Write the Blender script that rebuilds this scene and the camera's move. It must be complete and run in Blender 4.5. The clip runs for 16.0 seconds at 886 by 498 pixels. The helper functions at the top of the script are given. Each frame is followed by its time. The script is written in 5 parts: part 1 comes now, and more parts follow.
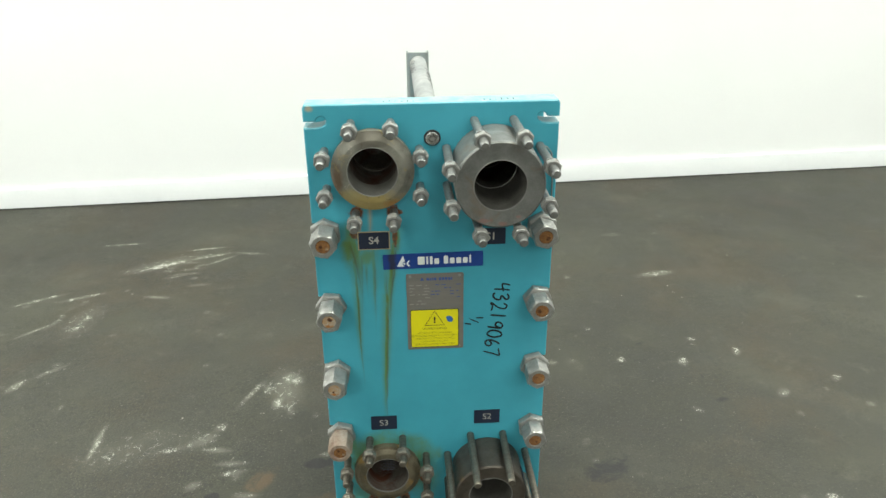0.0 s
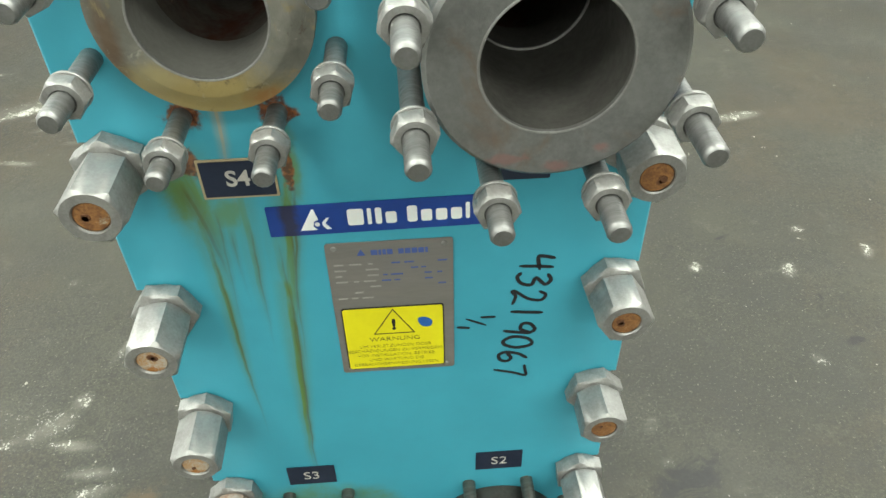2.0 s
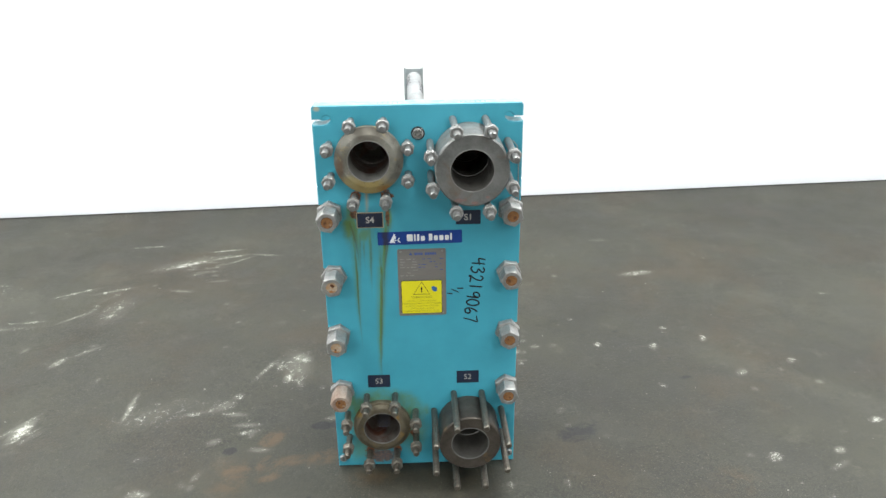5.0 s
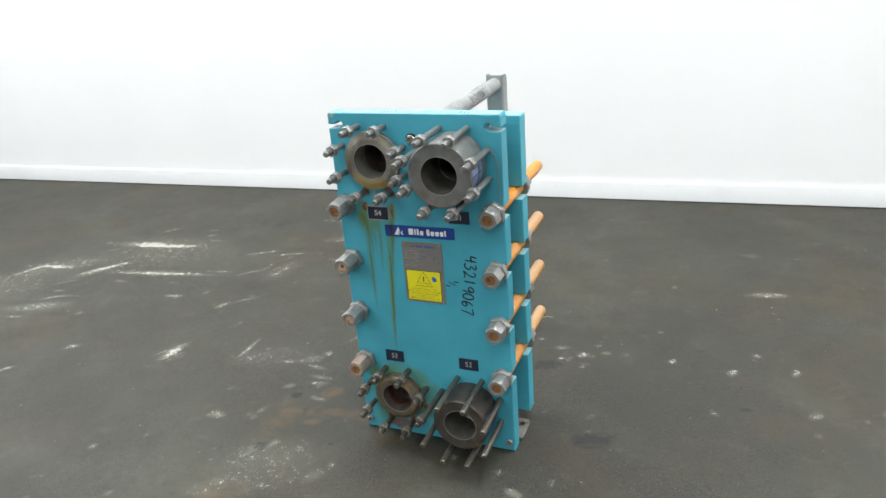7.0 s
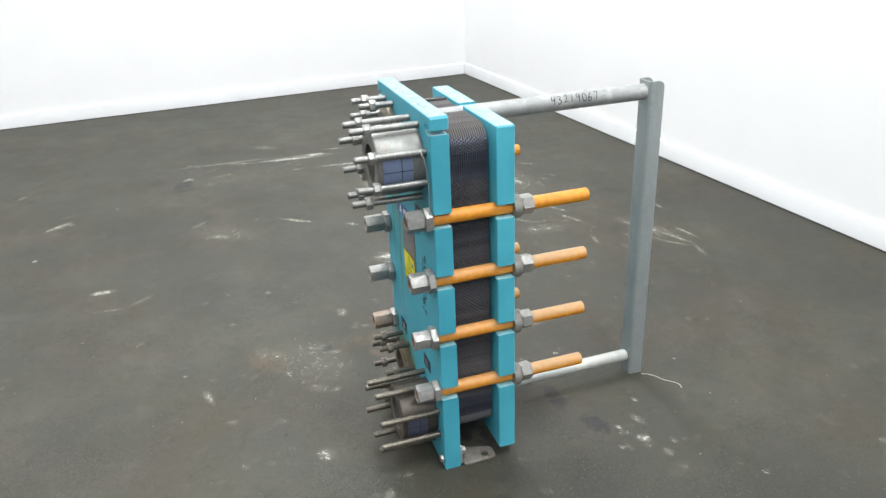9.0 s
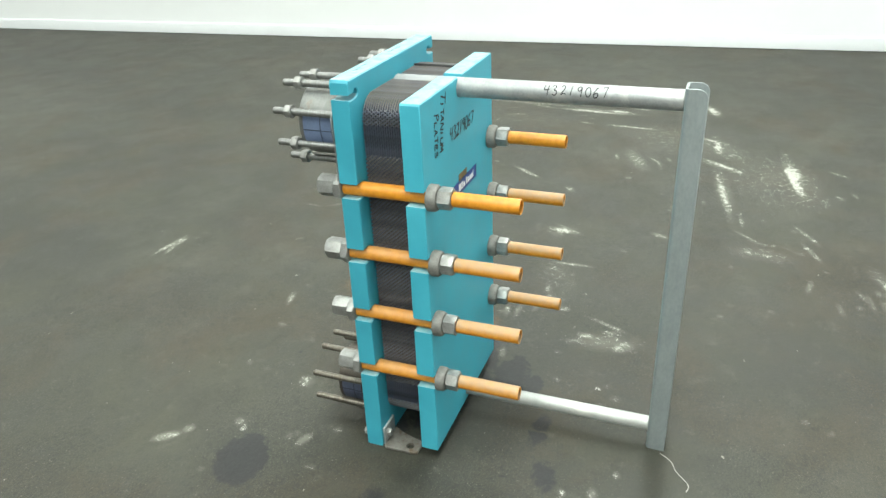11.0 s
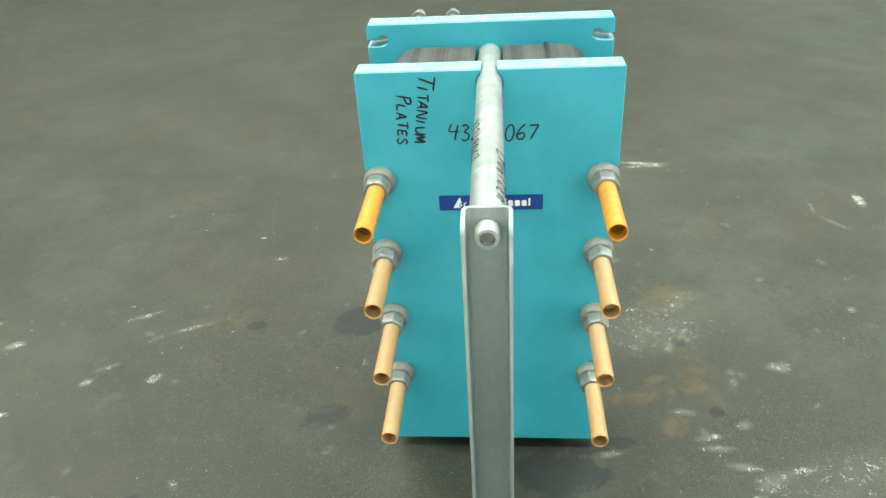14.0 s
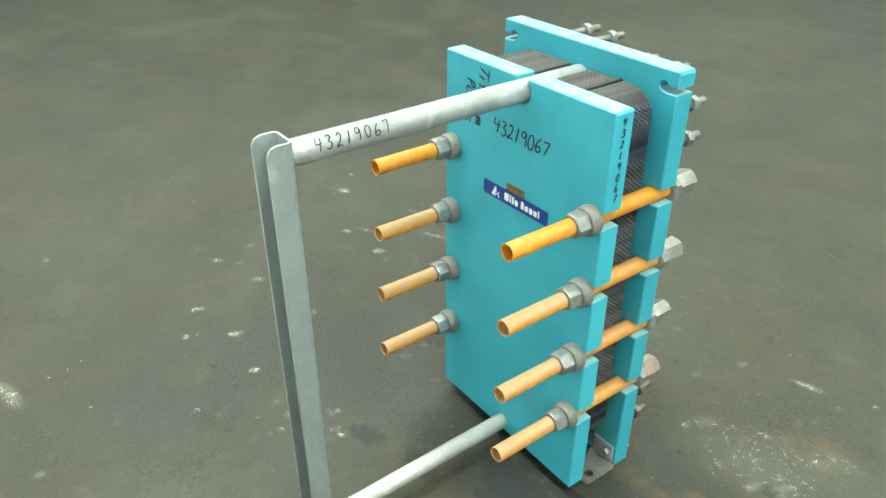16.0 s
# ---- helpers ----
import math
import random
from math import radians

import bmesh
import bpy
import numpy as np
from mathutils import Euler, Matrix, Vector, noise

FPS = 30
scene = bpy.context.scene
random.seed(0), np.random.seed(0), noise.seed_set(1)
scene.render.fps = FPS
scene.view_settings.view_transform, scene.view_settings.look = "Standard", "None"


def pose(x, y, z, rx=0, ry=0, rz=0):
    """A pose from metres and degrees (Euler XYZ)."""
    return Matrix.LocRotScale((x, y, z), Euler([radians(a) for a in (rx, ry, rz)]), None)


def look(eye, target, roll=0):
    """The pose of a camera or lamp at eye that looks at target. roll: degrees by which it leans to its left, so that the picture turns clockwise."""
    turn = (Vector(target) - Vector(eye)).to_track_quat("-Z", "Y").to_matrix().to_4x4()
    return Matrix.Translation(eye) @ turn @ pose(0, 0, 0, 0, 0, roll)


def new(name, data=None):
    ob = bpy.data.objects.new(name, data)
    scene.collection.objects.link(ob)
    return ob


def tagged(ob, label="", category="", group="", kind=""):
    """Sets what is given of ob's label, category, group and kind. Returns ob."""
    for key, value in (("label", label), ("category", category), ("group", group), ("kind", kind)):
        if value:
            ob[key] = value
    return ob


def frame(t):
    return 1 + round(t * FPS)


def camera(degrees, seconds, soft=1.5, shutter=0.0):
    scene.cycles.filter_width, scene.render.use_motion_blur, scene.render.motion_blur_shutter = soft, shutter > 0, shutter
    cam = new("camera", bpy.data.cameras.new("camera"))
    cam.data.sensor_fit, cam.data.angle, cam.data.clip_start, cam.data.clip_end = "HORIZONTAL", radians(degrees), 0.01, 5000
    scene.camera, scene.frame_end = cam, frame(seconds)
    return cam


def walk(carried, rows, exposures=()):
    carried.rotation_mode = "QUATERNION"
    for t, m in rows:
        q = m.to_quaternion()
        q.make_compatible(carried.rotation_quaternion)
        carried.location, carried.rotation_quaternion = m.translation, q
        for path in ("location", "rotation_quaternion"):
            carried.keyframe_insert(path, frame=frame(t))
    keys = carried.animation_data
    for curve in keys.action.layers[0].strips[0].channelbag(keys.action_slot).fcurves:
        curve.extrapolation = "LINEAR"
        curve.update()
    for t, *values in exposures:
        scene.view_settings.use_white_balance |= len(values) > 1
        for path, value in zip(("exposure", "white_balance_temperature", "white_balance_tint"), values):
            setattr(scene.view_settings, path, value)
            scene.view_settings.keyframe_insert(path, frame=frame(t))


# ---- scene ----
cam = camera(61.7, 16.0)
PATH = [
    (0, (-0.06, -1.333, 1.302), (0.045, 0.478, 0.461), -0.5),
    (0.5, (-0.043, -1.104, 1.256), (0.092, 0.653, 0.311), -0.1),
    (1, (-0.061, -0.854, 1.206), (0.114, 0.86, 0.191), -0.6),
    (1.5, (-0.026, -0.67, 1.151), (0.127, 0.966, 0.012), -1.2),
    (2, (0.022, -0.51, 1.061), (0.102, 0.995, -0.253), -1.3),
    (2.5, (0.024, -0.456, 1.0), (0.095, 0.963, -0.409), -2.0),
    (3, (0.014, -0.486, 1.014), (0.097, 0.967, -0.357), -1.0),
    (3.5, (-0.031, -0.687, 1.112), (0.072, 0.95, -0.033), -1.2),
    (3.7, (-0.048, -0.799, 1.152), (0.103, 0.889, 0.09), 0.7),
    (5.8, (0.114, -1.924, 1.337), (0.017, -0.065, 0.606), -2.8),
    (6, (0.254, -1.933, 1.33), (0.058, -0.084, 0.594), -2.2),
    (6.5, (0.51, -1.847, 1.329), (0.084, -0.071, 0.513), -2.0),
    (7, (0.775, -1.661, 1.367), (0.046, 0.036, 0.6), -4.6),
    (7.5, (1.117, -1.442, 1.368), (0.028, 0.041, 0.584), -1.6),
    (8, (1.35, -1.126, 1.346), (0.012, 0.112, 0.522), -2.7),
    (8.5, (1.58, -0.794, 1.37), (-0.017, 0.115, 0.58), -3.8),
    (9, (1.762, -0.464, 1.383), (0.025, 0.086, 0.558), -2.5),
    (9.5, (1.784, -0.146, 1.371), (-0.002, 0.132, 0.515), -0.9),
    (9.7, (1.792, -0.016, 1.378), (-0.003, 0.151, 0.511), -1.2),
    (11.8, (1.171, 1.252, 1.359), (-0.107, 0.043, 0.409), -3.5),
    (12, (1.041, 1.284, 1.347), (-0.136, -0.016, 0.386), -3.7),
    (12.5, (0.767, 1.361, 1.361), (-0.094, -0.131, 0.344), -3.3),
    (13, (0.481, 1.463, 1.383), (0.082, -0.203, 0.352), -2.6),
    (13.5, (0.226, 1.443, 1.365), (0.053, -0.256, 0.324), -0.7),
    (14, (-0.028, 1.458, 1.369), (0.141, -0.222, 0.296), -3.6),
    (14.5, (-0.298, 1.454, 1.372), (0.149, -0.142, 0.254), -3.4),
    (15, (-0.485, 1.33, 1.338), (0.292, -0.14, 0.227), -1.6),
    (15.5, (-0.696, 1.24, 1.356), (0.424, -0.018, 0.277), -2.6),
    (16, (-1.007, 1.136, 1.389), (0.365, 0.118, 0.348), 0.1),
]
GAPS = [  # the way round the corner that joins the two later stretches
    (10.5, (1.73, 0.45, 1.365), (-0.04, 0.15, 0.48), -2.0),
    (11.3, (1.44, 0.99, 1.36), (-0.08, 0.10, 0.43), -2.9),
]
EXPOSURES = [(0, 0.09, 6620, -2), (1.0, 0.26, 6740, -4), (1.5, 0.45, 6720, -5), (2.0, 0.54, 6600, -2), (2.5, 0.58, 6400, 3), (3.0, 0.62, 6300, 6), (3.7, 0.95, 6150, 7), (5.8, 0.01, 6280, 7), (7.0, 0.0, 6260, 7), (8.4, -0.02, 6250, 7), (9.0, 0.06, 6260, 8), (9.7, 0.12, 6260, 8), (12, 0.28, 6430, -12), (16, 0.36, 6480, -14)]
rows = sorted(PATH + GAPS)
walk(cam, [(t, look(eye, target, roll)) for t, eye, target, roll in rows], EXPOSURES)

# ---- light ----
world = bpy.data.worlds.new("hall_world")
scene.world = world
world.use_nodes = True
world.node_tree.nodes["Background"].inputs[0].default_value = (0.8, 0.9, 1.0, 1)
world.node_tree.nodes["Background"].inputs[1].default_value = 0.3
CEILING = 5.2
LAMP_POWER = {0.5: 186.0, -2.9: 82.0, -7.6: 138.0}  # by row
LAMP_SHARE = {-3.0: 1.06, 1.8: 1.08, 5.8: 0.94}  # by column: the western panels are dimmer
LAMP_COLOUR = (1.0, 0.985, 0.95)
LAMP_SPOTS = [(x, y) for x in LAMP_SHARE for y in LAMP_POWER]


# ---- materials ----
def material(name):
    m = bpy.data.materials.new(name)
    m.use_nodes = True
    return m, m.node_tree, m.node_tree.nodes["Principled BSDF"]


def node(tree, kind, **values):
    n = tree.nodes.new(kind)
    for key, value in values.items():
        n.inputs[key.replace("_", " ")].default_value = value
    return n


def link(tree, a, b):
    tree.links.new(a, b)


def calc(tree, op, a, b=None, c=None, clamp=False):
    """A Math node on numbers or sockets."""
    n = tree.nodes.new("ShaderNodeMath")
    n.operation, n.use_clamp = op, clamp
    for i, v in enumerate((a, b, c)):
        if v is None:
            continue
        if isinstance(v, (int, float)):
            n.inputs[i].default_value = v
        else:
            tree.links.new(v, n.inputs[i])
    return n.outputs[0]


def ramp(tree, fac, a, b, lo=0.0, hi=1.0, smooth=True):
    n = tree.nodes.new("ShaderNodeMapRange")
    if smooth:
        n.interpolation_type = "SMOOTHSTEP"
    for key, v in (("From Min", a), ("From Max", b), ("To Min", lo), ("To Max", hi)):
        n.inputs[key].default_value = v
    tree.links.new(fac, n.inputs["Value"])
    return n.outputs["Result"]


def blend(tree, fac, a, b):
    n = tree.nodes.new("ShaderNodeMix")
    n.data_type = "RGBA"
    for v, key in ((fac, 0), (a, 6), (b, 7)):
        if isinstance(v, (int, float)):
            n.inputs[key].default_value = v
        elif isinstance(v, tuple):
            n.inputs[key].default_value = (*v, 1)
        else:
            tree.links.new(v, n.inputs[key])
    return n.outputs[2]


def fractal(tree, scale, detail=4.0, rough=0.55, distortion=0.0, squeeze=None, seed=0.0):
    """Noise on object coordinates; squeeze stretches it along the axes."""
    co = tree.nodes.new("ShaderNodeTexCoord")
    out = co.outputs["Object"]
    mp = tree.nodes.new("ShaderNodeMapping")
    mp.inputs["Scale"].default_value = squeeze or (1, 1, 1)
    mp.inputs["Location"].default_value = (seed, seed * 0.7, seed * 1.3)
    tree.links.new(out, mp.inputs["Vector"])
    n = node(tree, "ShaderNodeTexNoise", Scale=scale, Detail=detail, Roughness=rough, Distortion=distortion)
    tree.links.new(mp.outputs[0], n.inputs["Vector"])
    return n.outputs["Fac"]


def bumped(tree, shader, height, strength, distance=0.002):
    b = node(tree, "ShaderNodeBump", Strength=strength, Distance=distance)
    tree.links.new(height, b.inputs["Height"])
    tree.links.new(b.outputs[0], shader.inputs["Normal"])


def worn(name, base, dark, rough=0.5, metal=0.0, scale=30.0, fine=260.0, bump=0.15, spread=0.5, dirt=None, dirt_at=(0.58, 0.75), squeeze=None):
    """A surface of one colour with patches, grain, dirt and fine relief."""
    m, t, s = material(name)
    coarse, grain = fractal(t, scale, 5, 0.6, 0.4, squeeze), fractal(t, fine, 3, 0.6, squeeze=squeeze)
    mixed = calc(t, "ADD", calc(t, "MULTIPLY", coarse, 0.7), calc(t, "MULTIPLY", grain, 0.3))
    col = blend(t, ramp(t, mixed, 0.5 - spread / 2, 0.5 + spread / 2), dark, base)
    if dirt:
        col = blend(t, ramp(t, fractal(t, scale * 0.55, 6, 0.65, 0.6, seed=7.0), *dirt_at), col, dirt)
    link(t, col, s.inputs["Base Color"])
    link(t, ramp(t, mixed, 0.3, 0.7, min(rough + 0.12, 1), max(rough - 0.08, 0.05)), s.inputs["Roughness"])
    s.inputs["Metallic"].default_value = metal
    bumped(t, s, mixed, bump)
    return m


def streak(t, x, slant, wobble_seed, width, top, bottom, strength):
    """A run of dirt down a plate: a wavering line that thins out downwards."""
    co = t.nodes.new("ShaderNodeTexCoord")
    sep = t.nodes.new("ShaderNodeSeparateXYZ")
    t.links.new(co.outputs["Object"], sep.inputs[0])
    wave = calc(t, "MULTIPLY", calc(t, "SUBTRACT", fractal(t, 7.0, 3, 0.6, 0, (0.15, 0.15, 1.0), wobble_seed), 0.5), 0.014)
    lean = calc(t, "MULTIPLY", calc(t, "SUBTRACT", sep.outputs["Z"], top), slant)
    off = calc(t, "ABSOLUTE", calc(t, "SUBTRACT", sep.outputs["X"], calc(t, "ADD", calc(t, "ADD", wave, lean), x)))
    off = calc(t, "DIVIDE", off, ramp(t, sep.outputs["Z"], bottom, top - 0.04, 0.35, 1.0))
    core = calc(t, "MAXIMUM", ramp(t, off, width * 0.18, width * 0.75, 1, 0), ramp(t, off, width * 0.3, width * 2.2, 0.5, 0))
    run = calc(t, "MULTIPLY", ramp(t, sep.outputs["Z"], top, top - 0.02, 0, 1), ramp(t, sep.outputs["Z"], bottom, bottom + 0.16, 0, 1))
    broken = ramp(t, fractal(t, 18.0, 4, 0.65, 0.3, (1.2, 1, 0.35), wobble_seed + 3), 0.32, 0.56, 0.35, 1)
    return calc(t, "MULTIPLY", calc(t, "MULTIPLY", core, run), calc(t, "MULTIPLY", broken, strength))


def spot(t, x, z, rx, rz, strength, seed, edge=0.25, scale=34.0, ragged=0.9):
    """A stain round a point of an upright plate."""
    co = t.nodes.new("ShaderNodeTexCoord")
    sep = t.nodes.new("ShaderNodeSeparateXYZ")
    t.links.new(co.outputs["Object"], sep.inputs[0])
    dx = calc(t, "DIVIDE", calc(t, "SUBTRACT", sep.outputs["X"], x), rx)
    dz = calc(t, "DIVIDE", calc(t, "SUBTRACT", sep.outputs["Z"], z), rz)
    r = calc(t, "SQRT", calc(t, "ADD", calc(t, "MULTIPLY", dx, dx), calc(t, "MULTIPLY", dz, dz)))
    r = calc(t, "ADD", r, calc(t, "MULTIPLY", calc(t, "SUBTRACT", fractal(t, scale, 4, 0.65, 0.5, seed=seed), 0.5), ragged))
    return calc(t, "MULTIPLY", ramp(t, r, 1.0, edge, 0, 1), strength)


TEAL, TEAL_DARK = (0.056, 0.330, 0.435), (0.048, 0.292, 0.388)
TEAL_LIT = (0.070, 0.385, 0.495)  # same paint, lightened in place of stronger light on the pressure plate


# runs of green dirt: x at the top, lean, seed, width, top, bottom, strength
STAIN_RUNS = [
    (-0.168, -0.16, 1.0, 0.016, 0.750, 0.56, 1.0), (-0.158, -0.01, 5.0, 0.007, 0.680, 0.36, 0.8), (-0.146, 0.03, 7.0, 0.008, 0.720, 0.52, 0.6),
    (-0.121, 0.02, 2.0, 0.008, 0.700, 0.50, 0.7), (-0.073, 0.125, 3.3, 0.010, 0.745, 0.50, 1.0), (-0.096, 0.05, 3.0, 0.0085, 0.600, 0.24, 0.95),
    (-0.097, 0.035, 6.0, 0.008, 0.680, 0.40, 0.8), (-0.138, -0.03, 8.0, 0.009, 0.695, 0.57, 0.8), (-0.085, 0.06, 9.0, 0.008, 0.700, 0.45, 0.8),
]


def teal_paint(name, stained):
    m, t, s = material(name)
    coarse, grain = fractal(t, 9.0, 5, 0.6), fractal(t, 420.0, 2, 0.5)
    col = blend(t, ramp(t, coarse, 0.3, 0.7), TEAL_DARK, TEAL) if stained else blend(t, ramp(t, coarse, 0.3, 0.7), TEAL, TEAL_LIT)
    chips = ramp(t, fractal(t, 55.0, 5, 0.7, 0.5, seed=4.0), 0.735, 0.755)
    col = blend(t, chips, col, (0.33, 0.42, 0.40))
    if stained:
        green = brown = None
        runs = STAIN_RUNS
        for x, slant, seed, width, top, bottom, strength in runs:
            one = streak(t, x, slant, seed, width, top, bottom, strength)
            green = one if green is None else calc(t, "MAXIMUM", green, one)
            thread = streak(t, x + 0.001, slant, seed, width * 0.28, top - 0.04, bottom - 0.03, strength)
            brown = thread if brown is None else calc(t, "MAXIMUM", brown, thread)
        for x, z, rx, rz, strength, seed in ((-0.163, 0.688, 0.028, 0.062, 0.95, 1.0), (-0.132, 0.668, 0.030, 0.028, 0.75, 7.0), (-0.073, 0.715, 0.011, 0.045, 0.8, 2.0), (-0.015, 0.172, 0.034, 0.026, 0.9, 4.0), (-0.190, 0.200, 0.030, 0.045, 0.8, 10.0), (-0.03, 0.10, 0.05, 0.09, 0.55, 5.0), (-0.17, 0.06, 0.06, 0.06, 0.5, 6.0)):
            fan = ramp(t, fractal(t, 24.0, 4, 0.6, 0.3, (1, 1, 0.5), seed), 0.34, 0.60, 0.45, 1.0)
            green = calc(t, "MAXIMUM", green, calc(t, "MULTIPLY", spot(t, x, z, rx, rz, strength, seed), fan))
        for x, z, rx, rz, seed in ((-0.125, 0.150, 0.096, 0.108, 3.0), (-0.070, 0.160, 0.082, 0.082, 8.0)):
            patchy = ramp(t, fractal(t, 20.0, 4, 0.6, 0.3, (1, 1, 0.6), seed), 0.30, 0.58, 0.55, 1.0)
            green = calc(t, "MAXIMUM", green, calc(t, "MULTIPLY", spot(t, x, z, rx, rz, 0.8, seed, 0.6, 26.0, 0.45), patchy))
        col = blend(t, calc(t, "MULTIPLY", green, 0.95, clamp=True), col, (0.105, 0.180, 0.020))
        col = blend(t, calc(t, "MULTIPLY", brown, 0.75), col, (0.075, 0.074, 0.014))
        rust = None
        for x, z, rx, rz, strength, seed in ((-0.150, 0.766, 0.0165, 0.0155, 1.0, 11.0), (-0.077, 0.766, 0.0165, 0.0155, 1.0, 12.0), (-0.155, 0.722, 0.010, 0.017, 0.9, 14.0), (-0.0775, 0.712, 0.006, 0.026, 0.9, 15.0), (-0.12, 0.03, 0.05, 0.025, 0.8, 16.0), (-0.15, 0.05, 0.014, 0.014, 1.0, 18.0), (-0.077, 0.05, 0.014, 0.014, 1.0, 19.0), (-0.03, 0.10, 0.014, 0.014, 1.0, 20.0)):
            one = spot(t, x, z, rx, rz, strength, seed, 0.62, 95.0, 1.5)
            rust = one if rust is None else calc(t, "MAXIMUM", rust, one)
        col = blend(t, rust, col, blend(t, ramp(t, fractal(t, 160.0, 3, 0.6, seed=22.0), 0.42, 0.62), (0.085, 0.026, 0.012), (0.24, 0.085, 0.025)))
        col = blend(t, streak(t, -0.121, 0.05, 13.0, 0.0036, 0.785, 0.66, 1.0), col, (0.46, 0.28, 0.085))
        co = t.nodes.new("ShaderNodeTexCoord")
        place = t.nodes.new("ShaderNodeSeparateXYZ")
        link(t, co.outputs["Object"], place.inputs[0])
        front_only = ramp(t, place.outputs["Y"], 0.010, 0.004)
        col = blend(t, calc(t, "MULTIPLY", spot(t, -0.224, 0.970, 0.010, 0.009, 0.8, 17.0), front_only), col, (0.45, 0.36, 0.22))
    # upward faces paler: ceiling glare put into the paint colour, along with dust
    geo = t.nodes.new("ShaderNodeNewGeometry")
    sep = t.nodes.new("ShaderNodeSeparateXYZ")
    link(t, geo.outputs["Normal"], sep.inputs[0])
    dust_glare = calc(t, "MULTIPLY", ramp(t, sep.outputs["Z"], 0.5, 0.95), ramp(t, fractal(t, 40.0, 5, 0.65, 0.3, seed=41.0), 0.25, 0.7, 0.25, 0.75))
    col = blend(t, dust_glare, col, (0.36, 0.47, 0.48))
    link(t, col, s.inputs["Base Color"])
    link(t, ramp(t, coarse, 0.3, 0.7, 0.42, 0.55), s.inputs["Roughness"])
    bumped(t, s, calc(t, "ADD", calc(t, "MULTIPLY", coarse, 0.6), calc(t, "MULTIPLY", grain, 0.25)), 0.12)
    return m


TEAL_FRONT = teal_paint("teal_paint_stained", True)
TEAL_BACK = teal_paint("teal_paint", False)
GALV = worn("galvanised_steel", (0.37, 0.38, 0.385), (0.27, 0.28, 0.285), 0.46, 0.5, 26, 240, 0.06, 0.5, (0.46, 0.46, 0.455), (0.52, 0.7))
GALV_DUSTY = worn("dusty_galvanised_steel", (0.50, 0.505, 0.49), (0.40, 0.405, 0.39), 0.45, 0.35, 22, 300, 0.12, 0.4, (0.58, 0.575, 0.54), (0.55, 0.7))
GALV_DULL = worn("dull_galvanised_steel", (0.40, 0.435, 0.44), (0.28, 0.31, 0.315), 0.44, 0.5, 9, 160, 0.04, 0.6, (0.60, 0.63, 0.62), (0.60, 0.72), (1, 1, 0.5))
NUT = worn("zinc_plated_steel", (0.385, 0.385, 0.375), (0.23, 0.225, 0.215), 0.42, 0.65, 40, 400, 0.15, 0.5, (0.25, 0.19, 0.13), (0.66, 0.8))
FOOT_STEEL = worn("soiled_foot_steel", (0.27, 0.26, 0.24), (0.15, 0.135, 0.115), 0.5, 0.5, 30, 260, 0.15, 0.5, (0.13, 0.085, 0.045), (0.55, 0.7))
WASHER = worn("grey_cast_washer", (0.235, 0.23, 0.215), (0.14, 0.135, 0.125), 0.6, 0.3, 50, 350, 0.3)


def rusty_ring():
    """The ring steel with yellow-brown rust that has run to its lower edge."""
    m, t, s = material("rust_stained_port_steel")
    coarse, grain = fractal(t, 24.0, 5, 0.6, 0.4), fractal(t, 260.0, 3, 0.6)
    col = blend(t, ramp(t, coarse, 0.3, 0.7), (0.15, 0.145, 0.122), (0.285, 0.275, 0.24))
    col = blend(t, spot(t, 0.0, 0.066, 0.100, 0.030, 0.75, 38.0), col, (0.15, 0.135, 0.108))
    col = blend(t, spot(t, 0.0, -0.062, 0.080, 0.036, 0.9, 31.0), col, (0.37, 0.285, 0.105))
    col = blend(t, spot(t, 0.035, -0.066, 0.022, 0.014, 0.8, 36.0), col, (0.33, 0.16, 0.05))
    col = blend(t, spot(t, -0.045, -0.045, 0.030, 0.018, 0.7, 37.0), col, (0.40, 0.33, 0.15))
    col = blend(t, spot(t, -0.066, -0.02, 0.014, 0.05, 0.7, 33.0), col, (0.13, 0.07, 0.03))
    col = blend(t, ramp(t, fractal(t, 42.0, 6, 0.7, 0.8, seed=44.0), 0.52, 0.68, 0, 0.65), col, (0.34, 0.27, 0.13))
    col = blend(t, ramp(t, fractal(t, 60.0, 6, 0.72, 0.8, seed=46.0), 0.58, 0.70, 0, 0.7), col, (0.10, 0.075, 0.05))
    col = blend(t, ramp(t, fractal(t, 75.0, 5, 0.7, 0.5, seed=48.0), 0.62, 0.72, 0, 0.6), col, (0.48, 0.46, 0.38))
    link(t, col, s.inputs["Base Color"])
    s.inputs["Metallic"].default_value = 0.4
    link(t, ramp(t, coarse, 0.3, 0.7, 0.58, 0.42), s.inputs["Roughness"])
    bumped(t, s, grain, 0.15)
    return m


RING_RUSTY = rusty_ring()
STUD = worn("threaded_stud_steel", (0.29, 0.292, 0.288), (0.185, 0.184, 0.18), 0.40, 0.8, 60, 500, 0.25, 0.5, (0.22, 0.15, 0.09), (0.6, 0.75), (1, 6, 1))
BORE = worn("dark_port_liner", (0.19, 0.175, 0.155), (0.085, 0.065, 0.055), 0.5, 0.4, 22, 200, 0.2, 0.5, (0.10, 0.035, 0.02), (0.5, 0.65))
CHROME = worn("bright_screw_steel", (0.66, 0.66, 0.65), (0.45, 0.45, 0.45), 0.2, 0.95, 60, 400, 0.1)
THROAT = worn("smooth_port_steel", (0.33, 0.325, 0.30), (0.24, 0.235, 0.21), 0.4, 0.5, 12, 200, 0.08)
# dark tone for the inside of the long spacers
THROAT_DARK = worn("dark_port_bore", (0.165, 0.160, 0.145), (0.085, 0.080, 0.072), 0.45, 0.4, 14, 200, 0.1)


